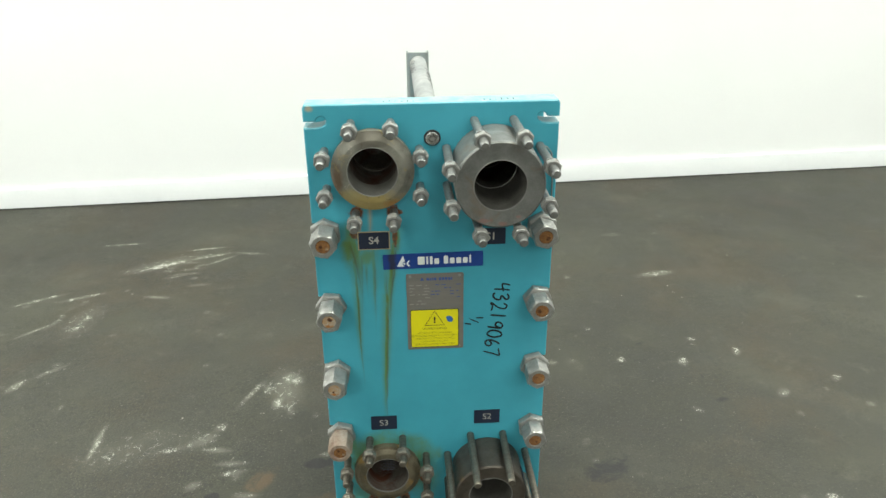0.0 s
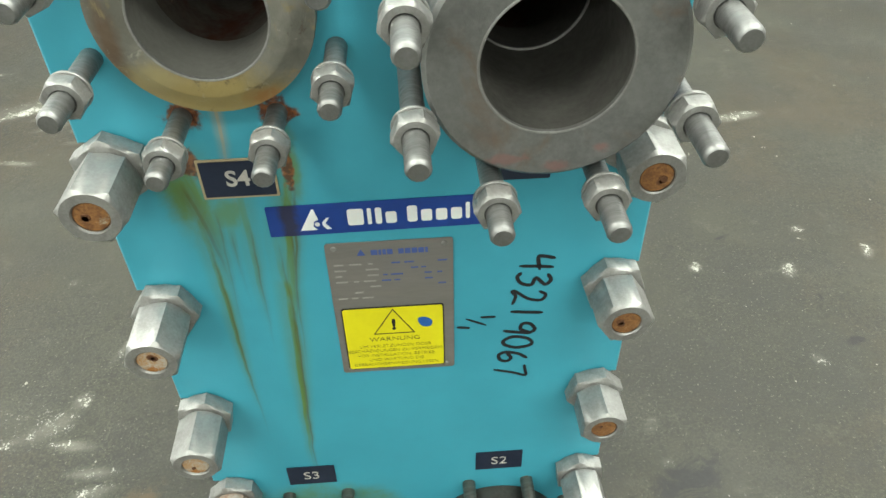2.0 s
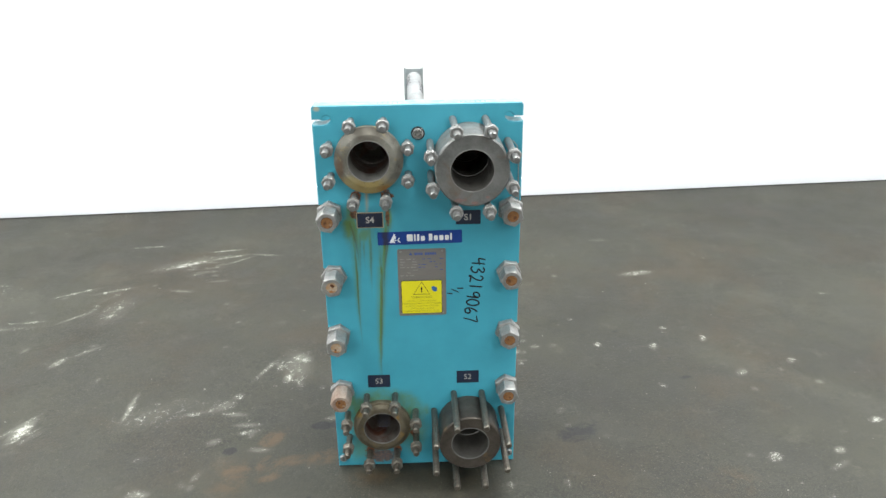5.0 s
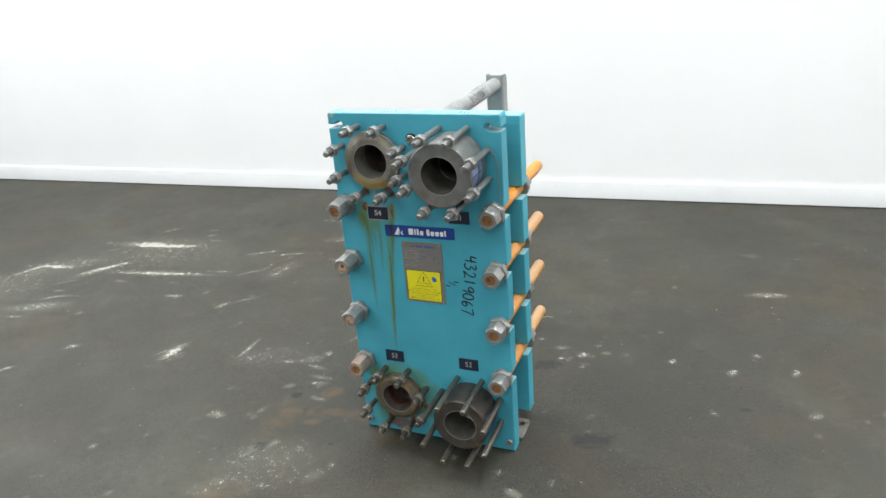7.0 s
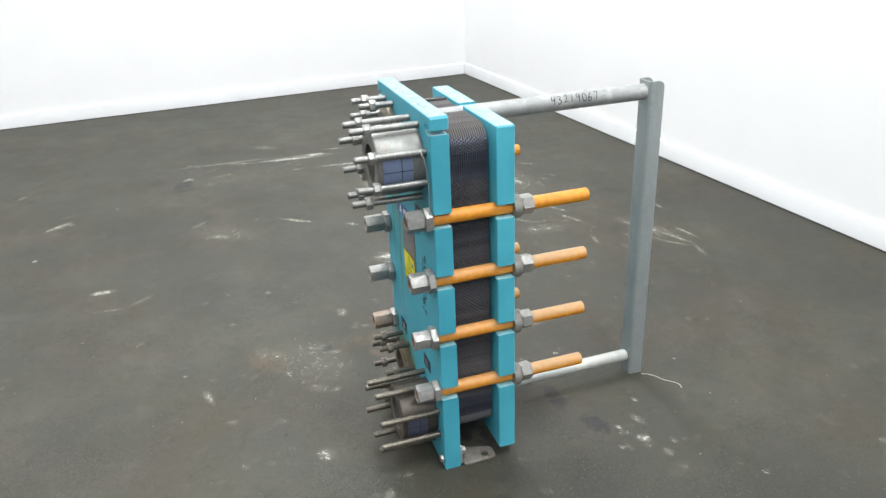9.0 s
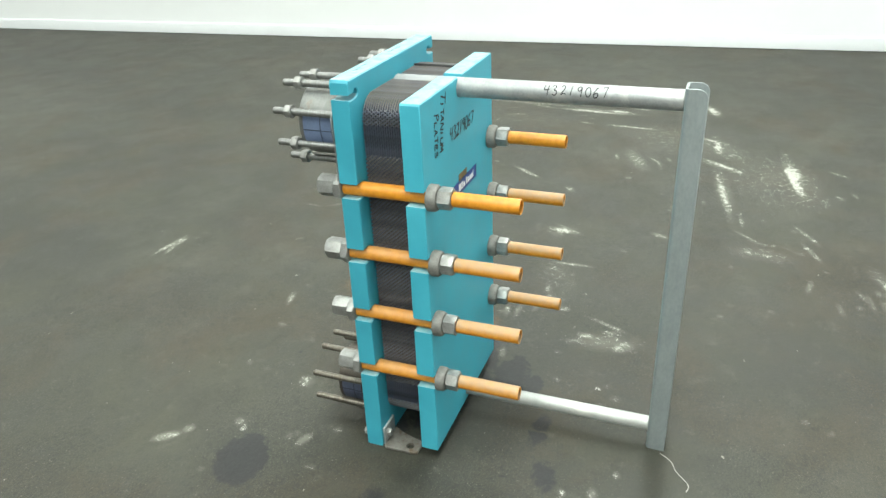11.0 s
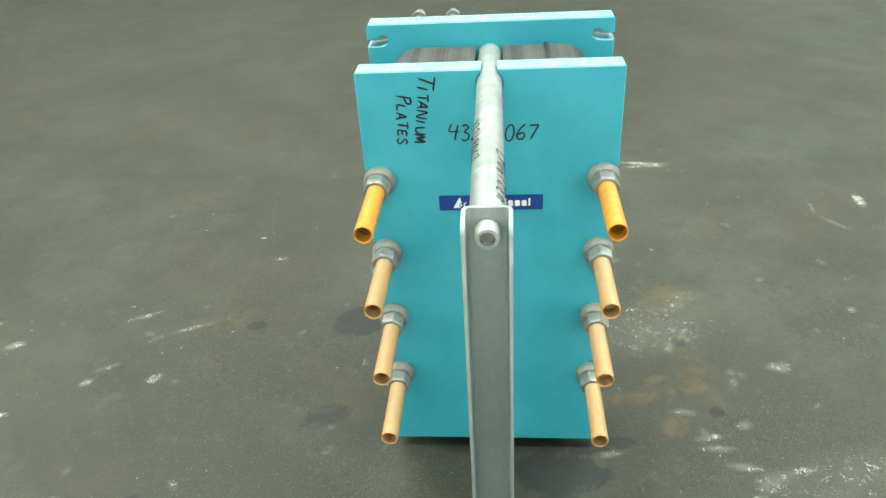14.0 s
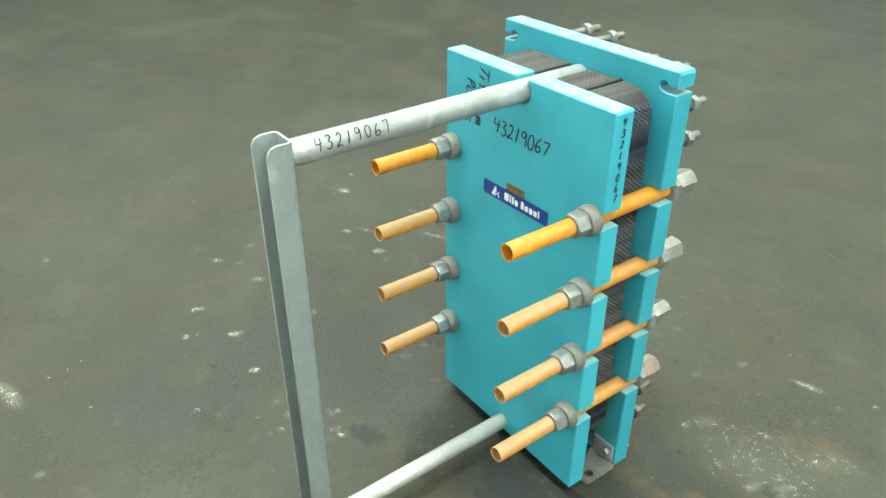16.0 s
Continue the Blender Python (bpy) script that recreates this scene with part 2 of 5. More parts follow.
def marked_ring():
    """The spacer's steel, scratched, with traces of red paint on the lower part of its face."""
    m, t, s = material("marked_port_steel")
    coarse, grain = fractal(t, 24.0, 5, 0.6, 0.4), fractal(t, 260.0, 3, 0.6)
    col = blend(t, ramp(t, calc(t, "ADD", calc(t, "MULTIPLY", coarse, 0.7), calc(t, "MULTIPLY", grain, 0.3)), 0.3, 0.7), (0.150, 0.152, 0.148), (0.250, 0.252, 0.245))
    col = blend(t, ramp(t, fractal(t, 13.0, 6, 0.65, 0.6, seed=7.0), 0.56, 0.74), col, (0.20, 0.14, 0.10))
    for x, z, rx, rz, seed in ((-0.028, -0.066, 0.016, 0.006, 51.0), (0.004, -0.073, 0.013, 0.006, 52.0), (0.033, -0.060, 0.007, 0.005, 53.0)):
        col = blend(t, spot(t, x, z, rx, rz, 0.6, seed, 0.3, 120.0, 1.8), col, (0.33, 0.17, 0.155))
    link(t, col, s.inputs["Base Color"])
    link(t, ramp(t, coarse, 0.3, 0.7, 0.55, 0.38), s.inputs["Roughness"])
    s.inputs["Metallic"].default_value = 0.6
    bumped(t, s, grain, 0.15)
    return m


RING_MARKED = marked_ring()
RING_DARK = worn("blackened_port_steel", (0.125, 0.108, 0.092), (0.060, 0.050, 0.042), 0.42, 0.6, 24, 260, 0.15, 0.5, (0.20, 0.13, 0.06), (0.62, 0.78))
RING_OLIVE = worn("grimy_port_steel", (0.20, 0.175, 0.120), (0.095, 0.080, 0.055), 0.5, 0.45, 30, 260, 0.2, 0.5, (0.30, 0.19, 0.06), (0.52, 0.70))
STUD_GRIMY = worn("grimy_stud_steel", (0.23, 0.21, 0.18), (0.11, 0.095, 0.078), 0.40, 0.82, 60, 500, 0.4, 0.5, (0.16, 0.11, 0.06), (0.56, 0.72), (1, 6, 1))
NUT_GRIMY = worn("grimy_nut_steel", (0.27, 0.25, 0.215), (0.14, 0.122, 0.10), 0.5, 0.6, 40, 400, 0.2, 0.5, (0.17, 0.11, 0.06), (0.58, 0.74))
RUSTY_NUT = worn("rust_tinged_steel", (0.40, 0.345, 0.30), (0.25, 0.165, 0.12), 0.55, 0.4, 30, 300, 0.3, 0.5, (0.16, 0.065, 0.03), (0.56, 0.70))
RUST = worn("rusty_steel", (0.27, 0.125, 0.036), (0.11, 0.045, 0.017), 0.85, 0.0, 130, 500, 0.8, 0.35, (0.30, 0.26, 0.19), (0.62, 0.72))
SCOURED = worn("scoured_rusty_steel", (0.42, 0.40, 0.35), (0.36, 0.19, 0.065), 0.7, 0.2, 110, 500, 0.8, 0.3, (0.33, 0.14, 0.035), (0.54, 0.62))
RUSTY_PIT = worn("dark_rust", (0.16, 0.065, 0.022), (0.055, 0.022, 0.010), 0.9, 0.0, 200, 700, 0.8)


def pack_metal():
    """Thin pressed titanium sheets with brown dust on what faces up."""
    m, t, s = material("titanium_plate_edge")
    coarse, grain = fractal(t, 30.0, 5, 0.6), fractal(t, 300.0, 3, 0.6)
    col = blend(t, ramp(t, coarse, 0.3, 0.7), (0.055, 0.058, 0.080), (0.225, 0.238, 0.315))
    geo = t.nodes.new("ShaderNodeNewGeometry")
    sep = t.nodes.new("ShaderNodeSeparateXYZ")
    t.links.new(geo.outputs["Normal"], sep.inputs[0])
    dust_glare = calc(t, "MULTIPLY", ramp(t, sep.outputs["Z"], 0.3, 0.8), ramp(t, coarse, 0.2, 0.6, 0.5, 1.0))
    col = blend(t, dust_glare, col, blend(t, ramp(t, grain, 0.3, 0.7), (0.085, 0.075, 0.066), (0.235, 0.212, 0.190)))
    link(t, col, s.inputs["Base Color"])
    link(t, calc(t, "SUBTRACT", 0.55, calc(t, "MULTIPLY", dust_glare, 0.55)), s.inputs["Metallic"])
    link(t, ramp(t, dust_glare, 0, 1, 0.4, 0.8), s.inputs["Roughness"])
    bumped(t, s, grain, 0.1)
    return m


PACK = pack_metal()
RUBBER = worn("black_rubber", (0.022, 0.022, 0.024), (0.012, 0.012, 0.013), 0.7, 0.0, 40, 300, 0.2)
WALL = worn("white_wall_paint", (0.867, 0.870, 0.885), (0.837, 0.840, 0.855), 0.6, 0.0, 1.5, 90, 0.05)
BASE = worn("white_baseboard_paint", (0.78, 0.79, 0.815), (0.73, 0.74, 0.765), 0.5, 0.0, 3.0, 60, 0.05)
# tones of the two unseen walls, set by the light they should bounce
GREY_WALL = worn("grey_bounce_wall", (0.46, 0.46, 0.44), (0.42, 0.42, 0.40), 0.7, 0.0, 1.5, 90, 0.05)
PALE_WALL = worn("pale_bounce_wall", (0.74, 0.75, 0.76), (0.70, 0.71, 0.72), 0.7, 0.0, 1.5, 90, 0.05)
GAP = worn("dark_floor_joint", (0.03, 0.03, 0.03), (0.02, 0.02, 0.02), 0.9)
BLACK_INK = worn("black_marker_ink", (0.016, 0.016, 0.02), (0.010, 0.010, 0.012), 0.5)
OLIVE_INK = worn("faded_black_print", (0.10, 0.092, 0.012), (0.08, 0.075, 0.012), 0.5)
BLUE = worn("blue_label_vinyl", (0.012, 0.05, 0.26), (0.010, 0.04, 0.22), 0.35, bump=0.02)


def stained_vinyl():
    """Blue vinyl that dirty water has run across near one end."""
    m, t, s = material("stained_blue_vinyl")
    co = t.nodes.new("ShaderNodeTexCoord")
    sep = t.nodes.new("ShaderNodeSeparateXYZ")
    link(t, co.outputs["Object"], sep.inputs[0])
    wave = calc(t, "MULTIPLY", calc(t, "SUBTRACT", fractal(t, 60.0, 4, 0.6, 0.3), 0.5), 0.016)
    off = calc(t, "ABSOLUTE", calc(t, "SUBTRACT", calc(t, "ADD", sep.outputs["X"], wave), -0.0815))
    run = ramp(t, off, 0.003, 0.012, 0.8, 0)
    col = blend(t, ramp(t, fractal(t, 30.0, 4, 0.6), 0.3, 0.7), (0.010, 0.040, 0.22), (0.012, 0.050, 0.26))
    col = blend(t, run, col, (0.030, 0.024, 0.022))
    link(t, col, s.inputs["Base Color"])
    s.inputs["Roughness"].default_value = 0.35
    return m


BLUE_STAINED = stained_vinyl()
NAVY = worn("dark_navy_label", (0.012, 0.020, 0.045), (0.010, 0.016, 0.036), 0.4, bump=0.02)
WHITE_INK = worn("white_print", (0.80, 0.81, 0.80), (0.72, 0.73, 0.72), 0.5, bump=0.02)
GREY_INK = worn("faded_label_print", (0.50, 0.48, 0.44), (0.42, 0.40, 0.37), 0.5, bump=0.02)
PLATE_INK = worn("worn_plate_print", (0.36, 0.345, 0.32), (0.28, 0.27, 0.25), 0.5, bump=0.02)
YELLOW = worn("yellow_warning_vinyl", (0.72, 0.66, 0.012), (0.66, 0.60, 0.012), 0.4, bump=0.02)
BLUE_INK = worn("blue_marker_ink", (0.02, 0.12, 0.42), (0.02, 0.10, 0.36), 0.5)
BRAND_BLUE = worn("faded_blue_print", (0.05, 0.09, 0.32), (0.06, 0.10, 0.28), 0.5, bump=0.02)
NAMEPLATE = worn("brushed_name_plate", (0.235, 0.22, 0.205), (0.19, 0.18, 0.17), 0.42, 0.35, 30, 400, 0.08, squeeze=(0.15, 1, 1))
BRASS = worn("tarnished_brass", (0.26, 0.20, 0.09), (0.18, 0.13, 0.06), 0.45, 0.7)
CREAM = worn("label_border", (0.42, 0.33, 0.20), (0.36, 0.28, 0.17), 0.5, bump=0.02)
FILM = worn("pale_blue_film", (0.36, 0.45, 0.68), (0.20, 0.26, 0.43), 0.35, 0.0, 18, 200, 0.1, 0.6)
FILM_DARK = worn("dull_blue_film", (0.17, 0.195, 0.30), (0.09, 0.10, 0.155), 0.4, 0.0, 18, 200, 0.1, 0.6)
CEIL = worn("white_ceiling_paint", (0.75, 0.75, 0.74), (0.70, 0.70, 0.69), 0.8)


def plastic_tube(name, dusty):
    """Orange sleeves; the lower ones carry pale dust on their upper side."""
    m, t, s = material(name)
    grain = fractal(t, 60.0, 4, 0.6)
    col = blend(t, ramp(t, grain, 0.3, 0.7), (0.56, 0.205, 0.010), (0.68, 0.275, 0.016))
    geo = t.nodes.new("ShaderNodeNewGeometry")
    sep = t.nodes.new("ShaderNodeSeparateXYZ")
    t.links.new(geo.outputs["Normal"], sep.inputs[0])
    up = ramp(t, sep.outputs["Z"], -0.35, 0.65)
    dust_glare = calc(t, "MULTIPLY", up, ramp(t, fractal(t, 26.0, 5, 0.6, seed=2.0), 0.25, 0.6, 0.6, 1.0))
    col = blend(t, calc(t, "MULTIPLY", dust_glare, dusty), col, (0.355, 0.270, 0.175))
    link(t, col, s.inputs["Base Color"])
    s.inputs["Roughness"].default_value = 0.42
    bumped(t, s, grain, 0.08)
    return m


ORANGE = plastic_tube("orange_plastic", 0.12)
ORANGE_DUSTY = plastic_tube("dusty_orange_plastic", 0.78)
ORANGE_DULL = plastic_tube("dull_orange_plastic", 0.45)


def concrete():
    """Old dark concrete: mottled, gritty, with light wipes, brown patches and the marks laid on the floor sheet."""
    m, t, s = material("stained_concrete")
    big, mid, grain = fractal(t, 0.7, 4, 0.55, 0.15), fractal(t, 4.5, 6, 0.68, 0.2, seed=2.0), fractal(t, 130.0, 4, 0.7)
    base = calc(t, "ADD", calc(t, "MULTIPLY", big, 0.34), calc(t, "ADD", calc(t, "MULTIPLY", mid, 0.40), calc(t, "MULTIPLY", grain, 0.26)))
    col = blend(t, ramp(t, base, 0.36, 0.64), (0.0164, 0.0159, 0.0096), (0.0457, 0.0449, 0.0285))
    brown = ramp(t, fractal(t, 2.2, 5, 0.6, 0.3, seed=9.0), 0.45, 0.64, 0, 0.8)
    col = blend(t, brown, col, (0.0391, 0.0293, 0.0141))
    haze = ramp(t, fractal(t, 1.3, 6, 0.66, 0.2, (1, 1, 1), 15.0), 0.50, 0.68, 0, 0.6)
    dark_patch = ramp(t, fractal(t, 3.1, 5, 0.62, 0.3, (1, 1.4, 1), 35.0), 0.52, 0.68, 0, 0.45)
    col = blend(t, haze, col, (0.0555, 0.0545, 0.0393))
    col = blend(t, dark_patch, col, (0.0190, 0.0180, 0.0120))
    # long curved sweeps left by a mop
    arcs = node(t, "ShaderNodeTexWave", Scale=0.55, Distortion=3.0, Detail=3.0, Detail_Scale=0.6)
    arcs.wave_type, arcs.rings_direction = "RINGS", "Z"
    co = t.nodes.new("ShaderNodeTexCoord")
    mp = t.nodes.new("ShaderNodeMapping")
    mp.inputs["Location"].default_value = (6.0, 7.5, 0)
    link(t, co.outputs["Object"], mp.inputs["Vector"])
    link(t, mp.outputs[0], arcs.inputs["Vector"])
    sweep = calc(t, "MULTIPLY", ramp(t, arcs.outputs["Fac"], 0.80, 1.0), ramp(t, fractal(t, 0.9, 3, 0.5, 0, seed=18.0), 0.45, 0.65, 0, 0.35))
    col = blend(t, sweep, col, (0.0572, 0.0561, 0.0393))
    wipes = ramp(t, fractal(t, 2.6, 5, 0.62, 0.2, (0.35, 1.5, 1), 5.0), 0.58, 0.80, 0, 0.35)
    col = blend(t, wipes, col, (0.0604, 0.0594, 0.0429))
    blotch = ramp(t, fractal(t, 24.0, 5, 0.7, 0.3, seed=27.0), 0.50, 0.70, 0, 0.5)
    col = blend(t, blotch, col, (0.0196, 0.0183, 0.0111))
    dusty = ramp(t, fractal(t, 13.0, 5, 0.72, 0.3, seed=29.0), 0.54, 0.74, 0, 0.55)
    col = blend(t, dusty, col, (0.0718, 0.0700, 0.0490))
    worn_through = ramp(t, fractal(t, 2.6, 4, 0.6, 0.2, seed=12.0), 0.35, 0.65, 0.2, 0.8)
    grit = ramp(t, fractal(t, 210.0, 3, 0.75, seed=1.0), 0.42, 0.60)
    col = blend(t, calc(t, "MULTIPLY", calc(t, "SUBTRACT", 1.0, grit), worn_through), col, (0.0090, 0.0087, 0.0058))
    pebbles = fractal(t, 85.0, 4, 0.62, 0.4, seed=31.0)
    col = blend(t, calc(t, "MULTIPLY", ramp(t, pebbles, 0.48, 0.38), worn_through), col, (0.0131, 0.0127, 0.0093))
    flecks = calc(t, "MULTIPLY", ramp(t, fractal(t, 150.0, 3, 0.7, seed=21.0), 0.60, 0.70), worn_through)
    col = blend(t, calc(t, "MULTIPLY", flecks, 0.65), col, (0.19, 0.185, 0.140))
    specks = ramp(t, fractal(t, 42.0, 3, 0.6, seed=6.0), 0.735, 0.77, 0, 0.7)
    col = blend(t, specks, col, (0.30, 0.295, 0.245))
    pits = ramp(t, fractal(t, 60.0, 3, 0.6, seed=8.0), 0.70, 0.76, 0, 0.6)
    col = blend(t, pits, col, (0.0114, 0.0110, 0.0078))
    for layer, colour, lo, hi, power in (("rust", (0.105, 0.062, 0.022), 0.25, 1.0, 0.50), ("oil", (0.0050, 0.0050, 0.0058), 0.24, 0.42, 0.95)):
        at = t.nodes.new("ShaderNodeAttribute")
        at.attribute_name = layer
        ragged = calc(t, "MULTIPLY", at.outputs["Fac"], ramp(t, fractal(t, 16.0, 6, 0.75, 0.8, seed=3.0), 0.34, 0.62, 0.45, 1.2))
        col = blend(t, calc(t, "MULTIPLY", ramp(t, ragged, lo, hi), power), col, colour)
    # scuffs: a faint haze, and torn flakes of white where the mark is strong
    at = t.nodes.new("ShaderNodeAttribute")
    at.attribute_name = "scuff"
    soft = calc(t, "MULTIPLY", ramp(t, at.outputs["Fac"], 0.03, 0.8), ramp(t, mid, 0.35, 0.65, 0.2, 0.8))
    col = blend(t, soft, col, (0.15, 0.148, 0.120))
    torn = calc(t, "ADD", calc(t, "MULTIPLY", fractal(t, 48.0, 5, 0.72, 0.6, seed=3.0), 1.1), calc(t, "MULTIPLY", fractal(t, 240.0, 3, 0.7, seed=23.0), 0.7))
    cover = calc(t, "ADD", calc(t, "MULTIPLY", at.outputs["Fac"], 0.49), calc(t, "MULTIPLY", calc(t, "SUBTRACT", torn, 0.9), 2.2))
    flake = calc(t, "MULTIPLY", ramp(t, cover, 0.34, 0.72), ramp(t, at.outputs["Fac"], 0.05, 0.3))
    col = blend(t, calc(t, "MULTIPLY", flake, 0.86), col, (0.44, 0.438, 0.39))
    link(t, col, s.inputs["Base Color"])
    link(t, ramp(t, calc(t, "ADD", calc(t, "MULTIPLY", mid, 0.6), calc(t, "MULTIPLY", grain, 0.4)), 0.3, 0.7, 0.55, 0.72), s.inputs["Roughness"])
    s.inputs["Specular IOR Level"].default_value = 0.62
    relief = calc(t, "ADD", calc(t, "MULTIPLY", calc(t, "MULTIPLY", pebbles, worn_through), 1.2), calc(t, "MULTIPLY", grain, 0.5))
    bumped(t, s, calc(t, "ADD", calc(t, "MULTIPLY", mid, 0.4), relief), 0.6, 0.003)
    return m


CONCRETE = concrete()


# ---- mesh helpers ----
def mesh_of(bm, name, mat, angle=32):
    me = bpy.data.meshes.new(name)
    bmesh.ops.recalc_face_normals(bm, faces=bm.faces[:])
    bm.to_mesh(me)
    bm.free()
    me.materials.append(mat)
    me.polygons.foreach_set("use_smooth", [True] * len(me.polygons))
    me.set_sharp_from_angle(angle=radians(angle))
    return me


def part(name, bm, mat, parent=None, label="", at=None):
    """One mesh object from a bmesh, under its thing or part."""
    ob = new(name, mesh_of(bm, name, mat) if isinstance(bm, bmesh.types.BMesh) else bm)
    if parent is not None:
        ob.parent = parent
    if at is not None:
        ob.matrix_basis = at
    return tagged(ob, label) if label else ob


def slab(lo, hi, bevel=0.002, segments=2):
    bm = bmesh.new()
    bmesh.ops.create_cube(bm, size=1)
    for v in bm.verts:
        v.co = Vector([(lo[i] + hi[i]) / 2 + v.co[i] * (hi[i] - lo[i]) for i in range(3)])
    if bevel:
        bmesh.ops.bevel(bm, geom=bm.edges[:], offset=bevel, segments=segments, affect="EDGES", profile=0.6)
    return bm


def lathe(profile, sides=32, start=0.0, spin=None):
    """Turns (radius, y) pairs round the y axis; spin gives a radius factor for an angle (for hexagons)."""
    bm = bmesh.new()
    loops = []
    for r, y in profile:
        loop = []
        for k in range(sides):
            a = start + 2 * math.pi * k / sides
            f = spin(a, r) if spin else r
            loop.append(bm.verts.new((f * math.cos(a), y, f * math.sin(a))))
        loops.append(loop)
    for one, two in zip(loops, loops[1:]):
        for k in range(sides):
            bm.faces.new((one[k], one[(k + 1) % sides], two[(k + 1) % sides], two[k]))
    return bm, loops


def capped(profile, sides=32, ends=(True, True), start=0.0, spin=None):
    bm, loops = lathe(profile, sides, start, spin)
    if ends[0]:
        bm.faces.new(loops[0])
    if ends[1]:
        bm.faces.new(list(reversed(loops[-1])))
    return bm


def hexagon(flats, y0, y1, bore, chamfer=0.1, start=0.0):
    """A hex nut along y with rounded-off corners at its outer end y0 and a bore."""
    half = flats / 2

    def radius(a, r):
        b = (a - start + math.pi / 6) % (math.pi / 3) - math.pi / 6
        return min(r, half / math.cos(b)) if r > bore * 1.02 else r

    out, d = half / math.cos(math.pi / 6), (y1 - y0)
    c = abs(d) * chamfer * (1 if d > 0 else -1)
    bm, loops = lathe([(bore, y0 + c * 0.6), (bore * 1.08, y0), (half * 0.97, y0), (out, y0 + c), (out, y1 - c), (half * 0.97, y1), (bore, y1)], 36, start, radius)
    return bm


def offset_loop(loop, d):
    """A closed loop of (x, z), counter-clockwise, moved inwards by d."""
    out, n = [], len(loop)
    for k in range(n):
        a, b, c = Vector(loop[k - 1]), Vector(loop[k]), Vector(loop[(k + 1) % n])
        u, v = (b - a).normalized(), (c - b).normalized()
        nu, nv = Vector((-u.y, u.x)), Vector((-v.y, v.x))
        m = nu + nv
        if m.length < 1e-6:
            m = nu.copy()
        m.normalize()
        out.append(tuple(b + m * (d / max(0.5, m.dot(nu)))))
    return out


def prism(outer, holes, y0, y1, chamfer=0.0015):
    """A plate with holes, cut from an outline in x and z, between y0 and y1, its outer edge eased."""
    from mathutils.geometry import tessellate_polygon
    bm = bmesh.new()
    inner = offset_loop(outer, chamfer)

    def ring(loop, y):
        return [bm.verts.new((x, y, z)) for x, z in loop]

    rings = [ring(inner, y0), ring(outer, y0 + chamfer), ring(outer, y1 - chamfer), ring(inner, y1)]
    for one, two in zip(rings, rings[1:]):
        for k in range(len(outer)):
            bm.faces.new((one[k], one[(k + 1) % len(outer)], two[(k + 1) % len(outer)], two[k]))
    front, back = [rings[0]], [rings[3]]
    for hole in holes:
        a, b = ring(hole, y0), ring(hole, y1)
        for k in range(len(hole)):
            bm.faces.new((a[k], a[(k + 1) % len(hole)], b[(k + 1) % len(hole)], b[k]))
        front.append(a)
        back.append(b)
    for side in (front, back):
        flat = [v for loop in side for v in loop]
        for tri in tessellate_polygon([[Vector((v.co.x, v.co.z, 0)) for v in loop] for loop in side]):
            try:
                bm.faces.new([flat[i] for i in tri])
            except ValueError:
                pass
    return bm


def circle(x, z, r, n=40):
    return [(x + r * math.cos(2 * math.pi * k / n), z + r * math.sin(2 * math.pi * k / n)) for k in range(n)]


def arc(x, z, r, a0, a1, n=8):
    return [(x + r * math.cos(radians(a0 + (a1 - a0) * k / n)), z + r * math.sin(radians(a0 + (a1 - a0) * k / n))) for k in range(n + 1)]


def wire(points, radius, sides=8):
    """A round wire through points."""
    bm = bmesh.new()
    loops = []
    for k, p in enumerate(points):
        p = Vector(p)
        d = (Vector(points[min(k + 1, len(points) - 1)]) - Vector(points[max(k - 1, 0)])).normalized()
        u = d.cross(Vector((0.31, 0.2, 0.93))).normalized()
        v = d.cross(u)
        loops.append([bm.verts.new(p + radius * (math.cos(a) * u + math.sin(a) * v)) for a in (2 * math.pi * i / sides for i in range(sides))])
    for one, two in zip(loops, loops[1:]):
        for i in range(sides):
            bm.faces.new((one[i], one[(i + 1) % sides], two[(i + 1) % sides], two[i]))
    bm.faces.new(loops[0])
    bm.faces.new(list(reversed(loops[-1])))
    return bm


def text_bm(body, size, thin=0.0, depth=0.0003, squash=1.0):
    """Letters of the built-in font, centred, facing +z."""
    cu = bpy.data.curves.new("letters", "FONT")
    cu.body, cu.size, cu.align_x, cu.align_y, cu.offset, cu.extrude, cu.resolution_u = body, size, "CENTER", "CENTER", thin, depth, 4
    ob = new("letters", cu)
    me = bpy.data.meshes.new_from_object(ob.evaluated_get(bpy.context.evaluated_depsgraph_get()))
    bpy.data.objects.remove(ob)
    bpy.data.curves.remove(cu)
    bm = bmesh.new()
    bm.from_mesh(me)
    bpy.data.meshes.remove(me)
    for v in bm.verts:
        v.co.x *= squash
    return bm


